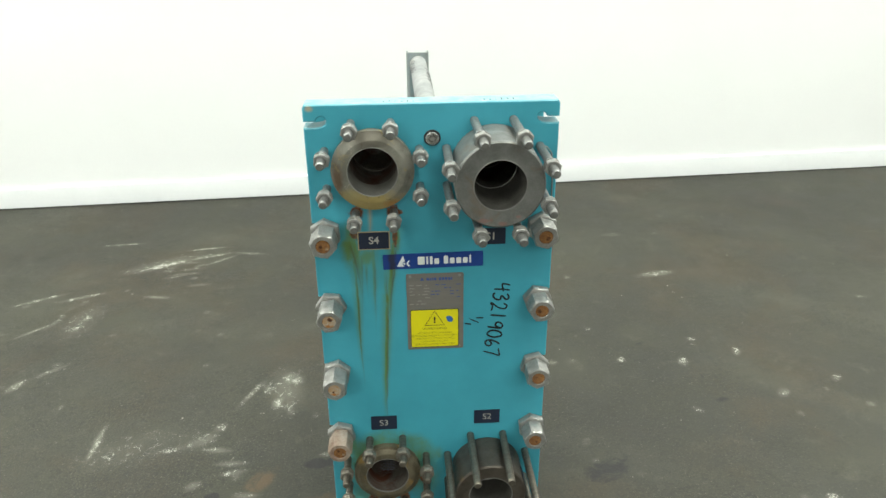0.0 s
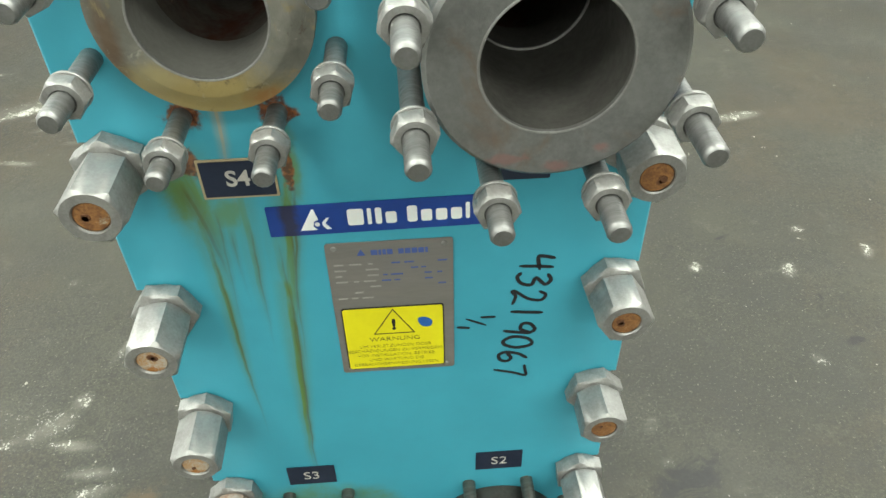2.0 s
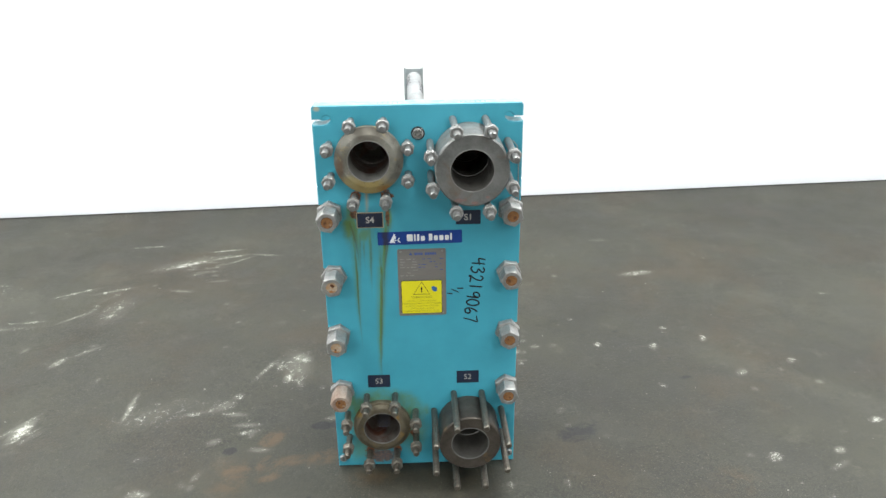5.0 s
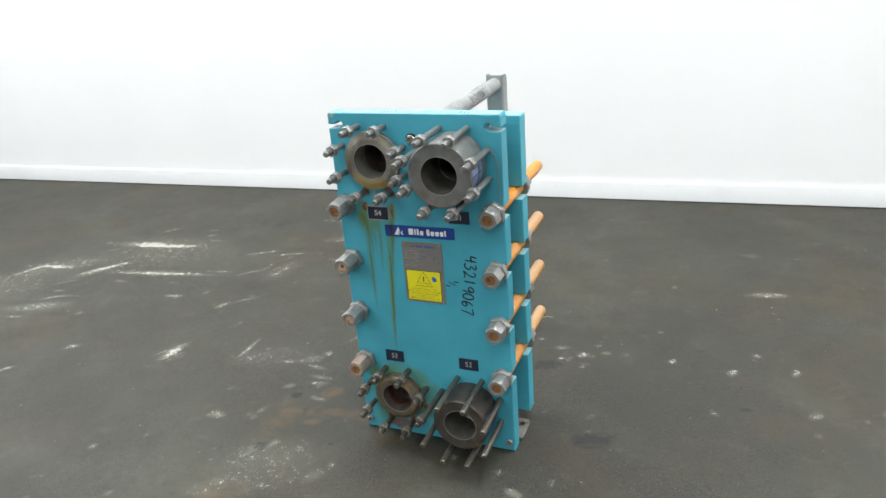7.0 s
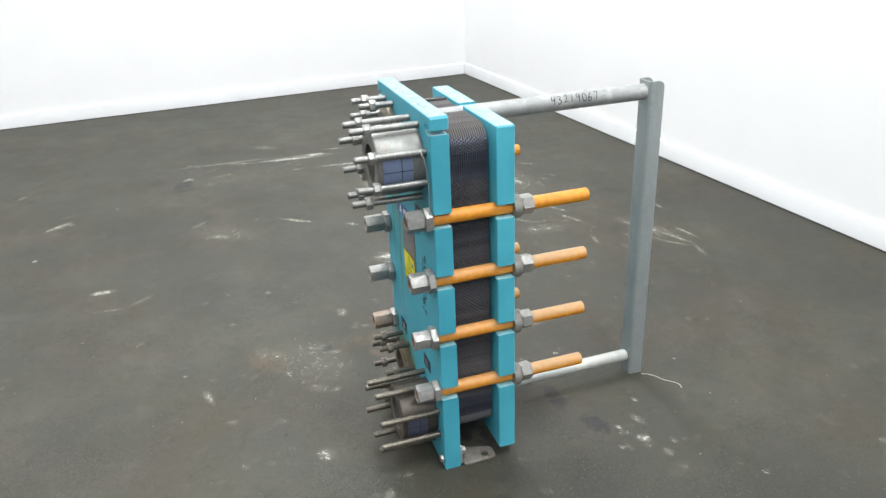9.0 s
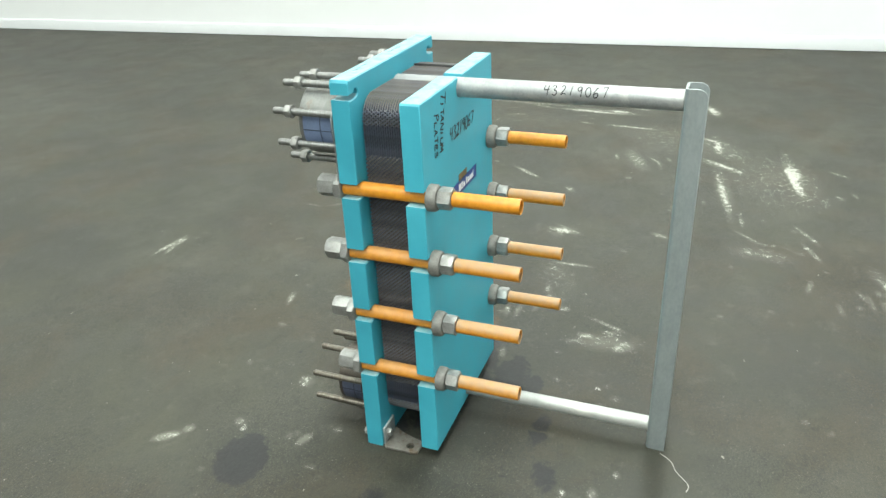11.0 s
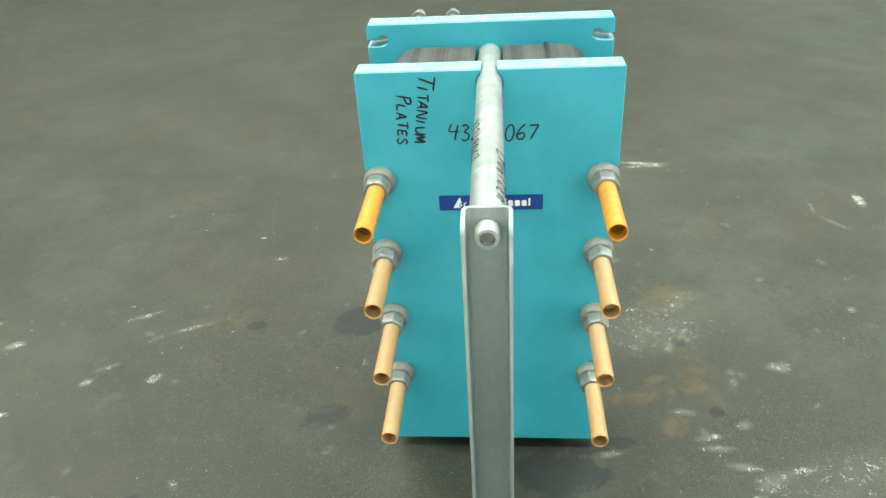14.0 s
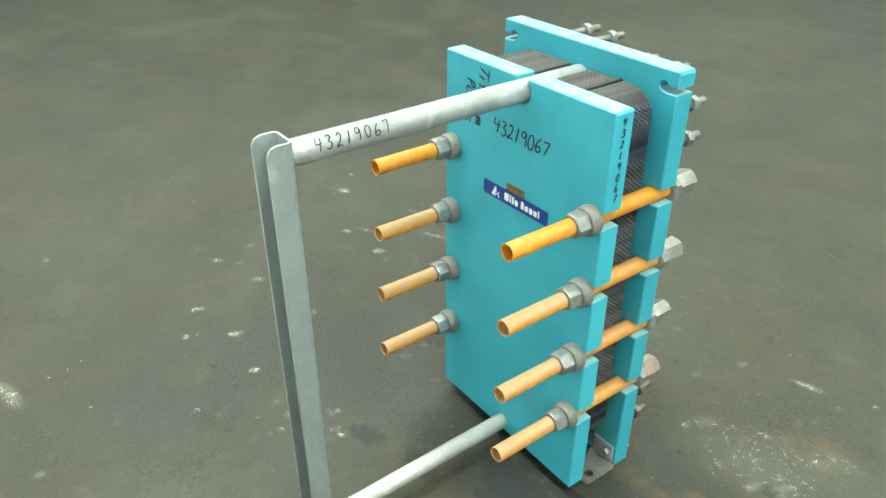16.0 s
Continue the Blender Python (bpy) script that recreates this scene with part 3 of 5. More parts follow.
# the pen's way for each character, as strokes of points in a cell about 0.6 wide and 1 high
PEN = {
    "0": ("30 97 8 72 4 30 22 2 44 8 56 45 48 84 30 97",),
    "1": ("32 100 28 50 24 0",),
    "2": ("10 78 26 98 46 84 38 46 10 10 14 2 30 12 62 4",),
    "3": ("10 90 34 99 52 80 26 54 52 38 46 8 22 -4 4 10",),
    "4": ("16 100 6 62 12 48 62 54", "52 96 46 50 40 -8"),
    "6": ("44 100 20 70 6 28 18 2 42 6 50 28 36 44 10 28",),
    "7": ("4 92 30 96 58 98 44 60 26 -4",),
    "9": ("52 82 34 100 10 84 12 60 34 54 50 84 48 40 42 -4",),
    "/": ("50 100 8 0",),
    "T": ("-12 100 84 104", "38 102 34 50 30 0"),
    "I": ("26 66 22 0",),
    "t": ("2 66 56 68", "30 66 26 0"),
    "A": ("0 0 26 66 38 30 52 0", "10 24 46 26"),
    "N": ("4 0 10 66 28 30 46 4 54 68",),
    "U": ("6 66 8 14 28 2 48 20 54 68", ),
    "M": ("2 0 14 66 30 16 46 66 62 0",),
    "P": ("10 0 14 100", "6 92 46 100 54 72 12 50"),
    "L": ("12 66 8 8 30 2 48 6",),
    "E": ("48 64 14 62 10 34 40 36", "10 34 10 4 52 6"),
    "S": ("46 58 26 68 8 52 30 34 46 16 26 -2 4 8",),
}


def pen_stroke(bm, way, pen, thick=0.0003):
    """A ribbon along a smoothed way, with rounded ends."""
    pts = [Vector(p) for p in way]
    ext = [pts[0] * 2 - pts[1]] + pts + [pts[-1] * 2 - pts[-2]]
    line = []
    for p0, p1, p2, p3 in zip(ext, ext[1:], ext[2:], ext[3:]):
        for k in range(4):
            u = k / 4
            line.append(0.5 * (2 * p1 + (p2 - p0) * u + (2 * p0 - 5 * p1 + 4 * p2 - p3) * u * u + (3 * p1 - p0 - 3 * p2 + p3) * u ** 3))
    line.append(pts[-1])
    loops = []
    for k, p in enumerate(line):
        d = (line[min(k + 1, len(line) - 1)] - line[max(k - 1, 0)]).normalized()
        w = pen * (0.5 if k in (0, len(line) - 1) else 1.0)
        side = Vector((-d.y, d.x)) * w
        loops.append([bm.verts.new((q.x, q.y, z)) for q, z in ((p - side, 0), (p - side, thick), (p + side, thick), (p + side, 0))])
    for one, two in zip(loops, loops[1:]):
        for i in range(4):
            bm.faces.new((one[i], one[(i + 1) % 4], two[(i + 1) % 4], two[i]))
    bm.faces.new(loops[0])
    bm.faces.new(list(reversed(loops[-1])))


def handwritten(body, size, pitch, seed, slope=0.0, pen=0.0010, lean=10.0, stack=False):
    """Single characters for a row in marker pen, each a little turned, raised and sized by hand."""
    rng = random.Random(seed)
    letters = []
    count = len(body)
    for k, ch in enumerate(body):
        one = bmesh.new()
        high, wide = size * rng.uniform(0.92, 1.1), size * rng.uniform(0.90, 1.05)
        slant = rng.uniform(-0.02, 0.14)
        for stroke in PEN[ch]:
            v = [float(n) / 100 for n in stroke.split()]
            way = [((x - 0.3) * wide + (y - 0.5) * high * slant + rng.uniform(-0.012, 0.012) * size, (y - 0.5) * high) for x, y in zip(v[::2], v[1::2])]
            pen_stroke(one, way, pen * rng.uniform(0.85, 1.12))
        along = (k - (count - 1) / 2) * pitch
        place = Matrix.Translation((0, -along, 0) if stack else (along + rng.uniform(-0.05, 0.05) * pitch, slope * along + rng.uniform(-0.05, 0.05) * size, 0))
        one.transform(place @ Matrix.Rotation(radians(rng.uniform(-lean, lean)), 4, "Z"))
        letters.append(one)
    return letters


FRONT = pose(0, 0, 0, 90, 0, 0)
BACK = pose(0, 0, 0, 90, 0, 180)


def on_front(x, z, y=-0.0006, turn=0.0):
    return pose(x, y, z) @ FRONT @ pose(0, 0, 0, 0, 0, turn)


def on_back(x, z, y, turn=0.0):
    return pose(x, y, z) @ BACK @ pose(0, 0, 0, 0, 0, turn)


def sheet(w, h, d=0.0008, r=0.001):
    """A thin label lying in x and y, facing +z, with rounded corners."""
    pts = [p for cx, cy, a in ((w / 2 - r, h / 2 - r, 0), (-w / 2 + r, h / 2 - r, 90), (-w / 2 + r, -h / 2 + r, 180), (w / 2 - r, -h / 2 + r, 270)) for p in arc(cx, cy, r, a, a + 90, 3)]
    bm = bmesh.new()
    low, top = [bm.verts.new((x, y, 0)) for x, y in pts], [bm.verts.new((x, y, d)) for x, y in pts]
    for k in range(len(pts)):
        bm.faces.new((low[k], low[(k + 1) % len(pts)], top[(k + 1) % len(pts)], top[k]))
    bm.faces.new(top)
    bm.faces.new(list(reversed(low)))
    return bm


def shape(points, d=0.0004):
    """A thin flat shape facing +z."""
    bm = bmesh.new()
    low, top = [bm.verts.new((x, y, 0)) for x, y in points], [bm.verts.new((x, y, d)) for x, y in points]
    for k in range(len(points)):
        bm.faces.new((low[k], low[(k + 1) % len(points)], top[(k + 1) % len(points)], top[k]))
    bm.faces.new(top)
    bm.faces.new(list(reversed(low)))
    return bm


# ---- the hall ----
TURN = 3.3  # the walls stand a little askew to the machine
HALL = pose(-4.85, 1.928, 0, 0, 0, TURN)  # the corner of the two white walls
LONG, DEEP = 17.0, 15.0


def structure(name, bm, mat, label, at=HALL, category="wall"):
    return tagged(part(name, bm, mat, None, label, at), category=category, kind="structure")


structure("wall_north", slab((-0.2, 0, 0), (LONG, 0.2, CEILING), 0), WALL, "plain white painted wall behind a low baseboard")
structure("wall_west", slab((-0.2, -DEEP, 0), (0, -0.001, CEILING), 0), WALL, "plain white painted wall meeting the other at a corner")
# unseen closing walls, added; their tones steer light onto floor and machine
structure("wall_east", slab((LONG, -DEEP, 0), (LONG + 0.2, 0.2, CEILING), 0), PALE_WALL, "unseen plain pale wall closing the hall, toned for bounced light")
structure("wall_south", slab((-0.2, -DEEP - 0.2, 0), (LONG + 0.2, -DEEP - 0.001, CEILING), 0), GREY_WALL, "unseen plain grey wall closing the hall, toned for bounced light")
structure("ceiling", slab((-0.2, -DEEP - 0.2, CEILING), (LONG + 0.2, 0.2, CEILING + 0.2), 0), CEIL, "plain white ceiling with long light panels", category="ceiling")


def cove(length):
    """A baseboard with an eased upper lip, along x, on the wall y = 0."""
    bm = bmesh.new()
    prof = [(0, 0.004), (-0.013, 0.004), (-0.0125, 0.096), (-0.011, 0.100), (-0.008, 0.102), (0, 0.103)]
    a, b = [[bm.verts.new((x, y, z)) for y, z in prof] for x in (0, length)]
    for k in range(len(prof)):
        bm.faces.new((a[k], a[(k + 1) % len(prof)], b[(k + 1) % len(prof)], b[k]))
    bm.faces.new(a)
    bm.faces.new(list(reversed(b)))
    return bm


structure("baseboard_north", cove(LONG), BASE, "low white baseboard along the white wall", HALL @ pose(0, -0.001, 0), "baseboard")
structure("baseboard_west", cove(DEEP - 0.02), BASE, "low white baseboard along the white wall", HALL @ pose(0.001, -DEEP, 0, 0, 0, 90), "baseboard")
structure("trim_north", slab((0, -0.022, 0.0005), (LONG, -0.001, 0.004), 0), GAP, "dark dirty joint between baseboard and floor", category="trim")
structure("trim_west", slab((0.001, -DEEP, 0.0005), (0.022, -0.023, 0.004), 0), GAP, "dark dirty joint between baseboard and floor", category="trim")


def steps(lo, hi, fine_lo, fine_hi, fine, coarse):
    return np.concatenate([np.arange(lo, fine_lo, coarse), np.arange(fine_lo, fine_hi, fine), np.arange(fine_hi, hi + coarse, coarse)])


# marks on the concrete: x, y, turn in degrees, half length, half width, strength
SCUFFS_DRAGGED = [
    (-2.85, 0.03, 85, 0.21, 0.021, 1.26), (-2.88, 0.17, 84, 0.07, 0.024, 1.49), (-2.96, 0.30, 82, 0.07, 0.015, 0.92), (-2.60, 0.29, 84, 0.15, 0.018, 1.03),
    (-2.48, 0.71, 67, 0.10, 0.019, 1.15), (-2.38, 0.76, 5, 0.11, 0.021, 1.61), (-1.75, 0.81, 9, 0.27, 0.018, 1.09), (-2.10, 0.80, 51, 0.14, 0.020, 1.26),
    (-2.00, 1.11, 9, 0.22, 0.024, 1.72), (-2.08, 1.11, 8, 0.11, 0.037, 1.61), (-2.09, 0.38, 22, 0.17, 0.044, 0.57), (-3.02, 0.70, 19, 0.09, 0.027, 1.38),
    (-1.78, -0.11, 52, 0.10, 0.014, 1.03), (-1.62, 0.14, 35, 0.04, 0.018, 1.03), (-1.18, 0.20, 78, 0.06, 0.022, 1.38), (-2.89, -0.30, 72, 0.10, 0.015, 0.69),
]
SCUFFS_FAR = [
    (-3.19, -0.12, 54, 0.12, 0.050, 0.45), (-0.90, 0.31, 91, 0.075, 0.010, 1.0), (-0.69, 0.265, 13, 0.08, 0.014, 0.5), (-1.02, 1.40, 28, 0.10, 0.019, 1.2),
    (-1.25, 1.15, 22, 0.08, 0.012, 0.8), (-1.18, 0.95, 82, 0.09, 0.016, 0.8), (-1.25, 1.62, 6, 0.09, 0.011, 0.8), (-0.69, 1.49, 169, 0.08, 0.011, 0.7),
    (-0.86, 1.47, 20, 0.10, 0.011, 0.8), (-2.19, -1.265, 131, 0.075, 0.018, 1.1), (-1.30, -0.985, 89, 0.05, 0.018, 1.3), (-2.94, -0.41, 88, 0.33, 0.010, 0.9),
    (-2.70, -0.62, 131, 0.04, 0.016, 1.1), (-2.77, -1.52, 142, 0.035, 0.014, 0.9), (-2.12, 1.31, 49, 0.06, 0.013, 0.7), (-1.83, 1.29, 30, 0.03, 0.012, 0.8),
]
SCUFFS_HAZE = [
    (-2.45, 0.55, 60, 0.45, 0.24, 0.30), (-2.05, 1.12, 9, 0.32, 0.05, 0.55), (-2.40, 0.76, 10, 0.20, 0.05, 0.5), (-1.80, 0.81, 9, 0.32, 0.04, 0.42),
    (-2.87, 0.10, 84, 0.28, 0.04, 0.45), (-1.03, 1.41, 25, 0.18, 0.05, 0.45), (-1.18, 0.97, 82, 0.14, 0.06, 0.42), (-2.09, 0.79, 52, 0.22, 0.04, 0.45),
    (-3.02, 0.70, 20, 0.14, 0.05, 0.5), (-2.60, -0.35, 90, 0.40, 0.18, 0.22), (-0.78, 0.28, 20, 0.20, 0.09, 0.28), (-0.42, 0.52, 100, 0.14, 0.06, 0.40),
    (-1.75, -0.45, 45, 0.25, 0.12, 0.25), (-0.45, -0.25, 25, 0.22, 0.14, 0.30),
]
SCUFFS_MIDDLE = [
    (-1.40, 1.14, 28, 0.11, 0.012, 0.6), (-1.52, 0.62, 9, 0.045, 0.012, 1.0), (-1.24, 0.59, 68, 0.035, 0.016, 1.0), (-0.51, 0.165, 10, 0.04, 0.012, 0.55),
    (-0.44, 0.45, 95, 0.03, 0.016, 0.9), (-2.24, 1.01, 44, 0.05, 0.012, 0.6), (-0.84, 1.22, 8, 0.05, 0.011, 0.7), (-0.97, 1.13, 171, 0.05, 0.011, 0.7),
    (-1.92, -0.58, 136, 0.06, 0.010, 0.9), (-1.72, -0.49, 60, 0.07, 0.030, 0.6), (-1.12, -0.95, 87, 0.06, 0.012, 0.5), (-1.16, -0.83, 126, 0.07, 0.012, 0.5),
    (-2.18, -1.63, 79, 0.025, 0.014, 1.0), (-1.77, -1.31, 0, 0.016, 0.012, 1.0), (-0.41, 0.57, 134, 0.045, 0.030, 0.8), (-0.434, 0.465, 60, 0.022, 0.018, 0.65),
]
SCUFFS_NEAR = [
    (-0.733, -0.09, 20, 0.02, 0.014, 0.8), (0.39, -0.54, 129, 0.04, 0.016, 1.1), (0.345, -0.50, 150, 0.018, 0.014, 1.1), (0.74, -0.63, 0, 0.025, 0.011, 1.2),
    (0.285, -0.36, 25, 0.02, 0.011, 0.9), (0.28, -0.17, 161, 0.03, 0.014, 0.9), (-0.53, -0.35, 17, 0.06, 0.040, 0.30), (-0.28, -0.26, 56, 0.05, 0.030, 0.35),
    (-0.42, -0.28, 20, 0.035, 0.030, 0.30), (-0.48, -0.17, 80, 0.03, 0.016, 0.6), (1.23, 0.46, 46, 0.022, 0.015, 0.75), (1.035, 0.395, 47, 0.028, 0.018, 0.75),
    (0.80, 0.575, 75, 0.026, 0.018, 0.75), (0.99, 0.62, 69, 0.025, 0.014, 0.9), (0.873, 0.704, 0, 0.015, 0.012, 1.2), (0.61, 0.60, 0, 0.012, 0.012, 1.3),
]
SCUFFS_AISLE = [
    (0.39, 0.60, 175, 0.018, 0.011, 1.0), (0.315, 0.567, 40, 0.020, 0.014, 1.3), (0.236, 0.60, 10, 0.03, 0.012, 0.9), (-0.58, 0.35, 21, 0.02, 0.020, 0.6),
    (-0.52, 0.20, 179, 0.05, 0.012, 0.6), (-0.625, 0.295, 30, 0.06, 0.030, 0.5), (0.91, 1.18, 10, 0.08, 0.022, 0.95), (0.84, 1.56, 0, 0.05, 0.020, 0.5),
    (1.44, -0.17, 30, 0.03, 0.018, 0.94), (1.14, -0.01, 39, 0.02, 0.014, 0.94), (1.09, -0.31, 27, 0.02, 0.012, 0.78), (0.95, -0.03, 35, 0.022, 0.018, 1.09),
    (1.71, 0.17, 14, 0.02, 0.014, 0.8), (-0.58, -1.32, -7, 0.10, 0.012, 0.9), (0.05, -0.30, 30, 0.02, 0.020, 0.9), (-1.95, 1.02, 10, 0.50, 0.26, 0.30),
]
SCUFFS_SPECKS = [
    (0.248, 0.529, 20, 0.014, 0.010, 1.1), (0.327, 0.492, 0, 0.010, 0.010, 0.9), (0.052, -0.291, 30, 0.030, 0.024, 0.75), (-0.273, 0.222, 10, 0.030, 0.010, 0.8),
    (0.273, -0.382, 40, 0.020, 0.015, 0.8), (0.148, 0.643, 0, 0.012, 0.010, 0.9), (-0.198, -0.536, 80, 0.020, 0.012, 0.6), (-0.555, -0.40, 20, 0.075, 0.045, 0.28),
    (-0.524, -0.225, 60, 0.050, 0.014, 0.5), (-0.752, -0.087, 10, 0.030, 0.022, 0.7), (-0.465, 0.081, 175, 0.035, 0.012, 0.7), (0.844, -0.769, 20, 0.010, 0.010, 1.1),
    (1.799, -0.212, 0, 0.016, 0.012, 1.0), (1.321, 0.122, 20, 0.022, 0.014, 1.1), (-0.571, 0.256, 170, 0.05, 0.012, 0.6), (-0.36, -0.60, 15, 0.05, 0.014, 0.6),
]
OIL_AND_SHADE = [
    (0.395, -0.29, 20, 0.095, 0.072, 1.1), (-0.36, -2.39, 5, 0.11, 0.050, 1.0), (0.72, -0.265, 10, 0.035, 0.022, 0.9), (-0.15, 0.28, 0, 0.12, 0.06, 1.1),
    (0.21, 0.47, 10, 0.07, 0.045, 0.6), (0.44, 0.11, 30, 0.12, 0.06, 0.4), (-0.52, -0.19, 0, 0.03, 0.02, 0.8),
    # the wide mark at (0, 0.1) paints the machine's contact shade besides oil
    (-0.14, 0.36, 0, 0.06, 0.03, 0.7), (-2.6, -0.65, 0, 0.16, 0.07, 0.5), (0.0, 0.1, 0, 0.30, 0.16, 0.5), (0.05, 0.42, 0, 0.10, 0.04, 0.5),
    (-0.23, 0.20, 15, 0.06, 0.022, 1.0), (-0.30, 0.185, 0, 0.035, 0.018, 1.0), (-0.548, 0.08, 0, 0.020, 0.016, 1.2), (-0.497, -0.184, 70, 0.030, 0.011, 0.8), (-0.125, 0.216, 20, 0.04, 0.014, 1.0),
]
RUST_PATCHES = [
    (0.84, -0.30, 0, 0.16, 0.13, 0.6), (-0.28, 0.04, 20, 0.07, 0.04, 1.0), (0.82, -0.30, 0, 0.08, 0.07, 0.6), (-0.48, -0.42, 0, 0.12, 0.10, 0.4),
    (-0.52, 0.02, 0, 0.10, 0.08, 0.5), (-0.50, -0.05, 30, 0.12, 0.06, 0.6), (-0.43, 0.02, 0, 0.07, 0.05, 0.8), (-2.2, 1.7, 0, 0.9, 0.12, 0.4),
    (-0.15, -0.05, 0, 0.12, 0.05, 0.6), (0.95, 1.75, 0, 0.6, 0.15, 0.3), (-0.51, -0.40, 30, 0.14, 0.09, 0.7), (0.81, -0.12, 0, 0.12, 0.10, 0.5), (-0.438, 0.128, 60, 0.07, 0.035, 1.0),
]


# where things were dragged and set down: x, y, spread, direction, how many dashes
DRAG_SPOTS = [
    (-1.95, 1.12, 0.30, 8, 10), (-2.35, 0.78, 0.25, 40, 10), (-1.75, 0.80, 0.22, 8, 5), (-1.20, 1.00, 0.16, 75, 8), (-1.02, 1.40, 0.18, 15, 9),
    (-2.10, 0.40, 0.25, 25, 8), (-1.22, 0.60, 0.10, 50, 4), (-0.47, 0.52, 0.09, 70, 6), (-1.18, 0.19, 0.05, 75, 5), (-2.85, 0.0, 0.22, 84, 8), (-0.85, 1.45, 0.12, 20, 5),
]
SCATTER_SPOTS = [
    (-0.50, -0.40, 0.26, None, 8), (0.10, -0.40, 0.25, None, 6), (-0.62, 0.0, 0.2, None, 8), (-0.3, 0.5, 0.3, None, 8), (0.4, 0.2, 0.3, None, 7), (-0.9, -0.6, 0.4, None, 8), (-2.75, -0.55, 0.22, 110, 7), (-2.20, -1.25, 0.12, 130, 5), (-0.45, -0.22, 0.16, None, 8), (0.38, -0.10, 0.18, None, 6),
    (0.30, 0.60, 0.18, None, 8), (-0.60, -1.30, 0.15, 0, 6), (1.0, -0.2, 0.22, 30, 6),
]


def scratches(seed):
    """Bundles of short dashes and dots, with a pale haze under the denser ones."""
    rng = random.Random(seed)
    out = []
    for x, y, spread, turn, n in DRAG_SPOTS + SCATTER_SPOTS:
        dots = turn is None
        if n > 9:
            out.append((x, y, turn or 0, spread * 1.1, spread * (0.8 if dots else 0.45), 0.30 if dots else 0.42))
        for _ in range(n):
            px, py = rng.gauss(x, spread * 0.5), rng.gauss(y, spread * 0.35)
            if dots or rng.random() < 0.4:
                out.append((px, py, rng.uniform(0, 180), rng.uniform(0.010, 0.026), rng.uniform(0.009, 0.018), rng.uniform(0.20, 0.55)))
            else:
                out.append((px, py, rng.gauss(turn, 16), rng.uniform(0.02, 0.09), rng.uniform(0.009, 0.014), rng.uniform(0.3, 0.7)))
    for _ in range(60):
        out.append((rng.uniform(-2.6, 1.7), rng.uniform(-1.0, 1.65), rng.uniform(0, 180), rng.uniform(0.008, 0.02), rng.uniform(0.009, 0.014), rng.uniform(0.3, 0.7)))
    return out


def drips(seed):
    """Small dark drips of oil scattered round the machine."""
    rng = random.Random(seed)
    out = []
    for _ in range(36):
        a, d = rng.uniform(0, 2 * math.pi), abs(rng.gauss(0.35, 0.7)) + 0.2
        out.append((d * math.cos(a), 0.2 + d * math.sin(a), rng.uniform(0, 180), rng.uniform(0.012, 0.035), rng.uniform(0.010, 0.020), rng.uniform(0.22, 0.42)))
    return out


def floor_sheet():
    xs = steps(-5.4, 13.5, -3.4, 1.6, 0.010, 0.07)
    ys = steps(-14.0, 3.4, -1.7, 1.7, 0.010, 0.07)
    gx, gy = np.meshgrid(xs, ys, indexing="ij")
    nx, ny = len(xs), len(ys)
    verts = np.stack([gx.ravel(), gy.ravel(), np.zeros(nx * ny)], 1)
    i, j = np.meshgrid(np.arange(nx - 1), np.arange(ny - 1), indexing="ij")
    a = (i * ny + j).ravel()
    faces = np.stack([a, a + ny, a + ny + 1, a + 1], 1)
    me = bpy.data.meshes.new("floor")
    me.from_pydata(verts.tolist(), [], faces.tolist())
    for layer, marks in (("scuff", SCUFFS_DRAGGED + SCUFFS_FAR + SCUFFS_HAZE + SCUFFS_MIDDLE + SCUFFS_NEAR + SCUFFS_AISLE + SCUFFS_SPECKS + scratches(4)), ("oil", OIL_AND_SHADE + drips(6)), ("rust", RUST_PATCHES + [(-0.51, -0.01, 0, 0.05, 0.04, 1.0), (-0.42, -0.04, 30, 0.04, 0.02, 1.0), (-0.36, 0.03, 0, 0.05, 0.03, 0.9)])):
        value = np.zeros((nx, ny))
        for x, y, turn, long, wide, strength in marks:
            c, s = math.cos(radians(turn)), math.sin(radians(turn))
            u, v = ((gx - x) * c + (gy - y) * s) / long, (-(gx - x) * s + (gy - y) * c) / wide
            value = np.maximum(value, strength * np.exp(-1.2 * (u * u + v * v) ** 1.3))
        me.attributes.new(layer, "FLOAT", "POINT").data.foreach_set("value", value.ravel().astype(np.float32))
    me.materials.append(CONCRETE)
    return me


tagged(part("floor", floor_sheet(), None, None, "worn grey concrete floor with white scuffs and oil stains"), category="floor", kind="structure")

# light panels in the ceiling
panel_mat, tree, shader = material("light_panel")
shader.inputs["Base Color"].default_value = (0.9, 0.9, 0.88, 1)
shader.inputs["Emission Color"].default_value = (*LAMP_COLOUR, 1)
shader.inputs["Emission Strength"].default_value = 2.0
for k, (x, y) in enumerate(LAMP_SPOTS):
    ob = part("ceiling_light", slab((-1.5, -0.4, -0.05), (1.5, 0.4, 0), 0.01), panel_mat, None, "long white light panel on the ceiling", pose(x, y, CEILING - 0.001))
    tagged(ob, category="ceiling light", group="ceiling lights")
    lamp = bpy.data.lights.new("panel_light", "AREA")
    lamp.shape, lamp.size, lamp.size_y, lamp.energy, lamp.color = "RECTANGLE", 2.9, 0.75, LAMP_POWER[y] * LAMP_SHARE[x], LAMP_COLOUR
    new("panel_light", lamp).matrix_basis = pose(x, y, CEILING - 0.06)

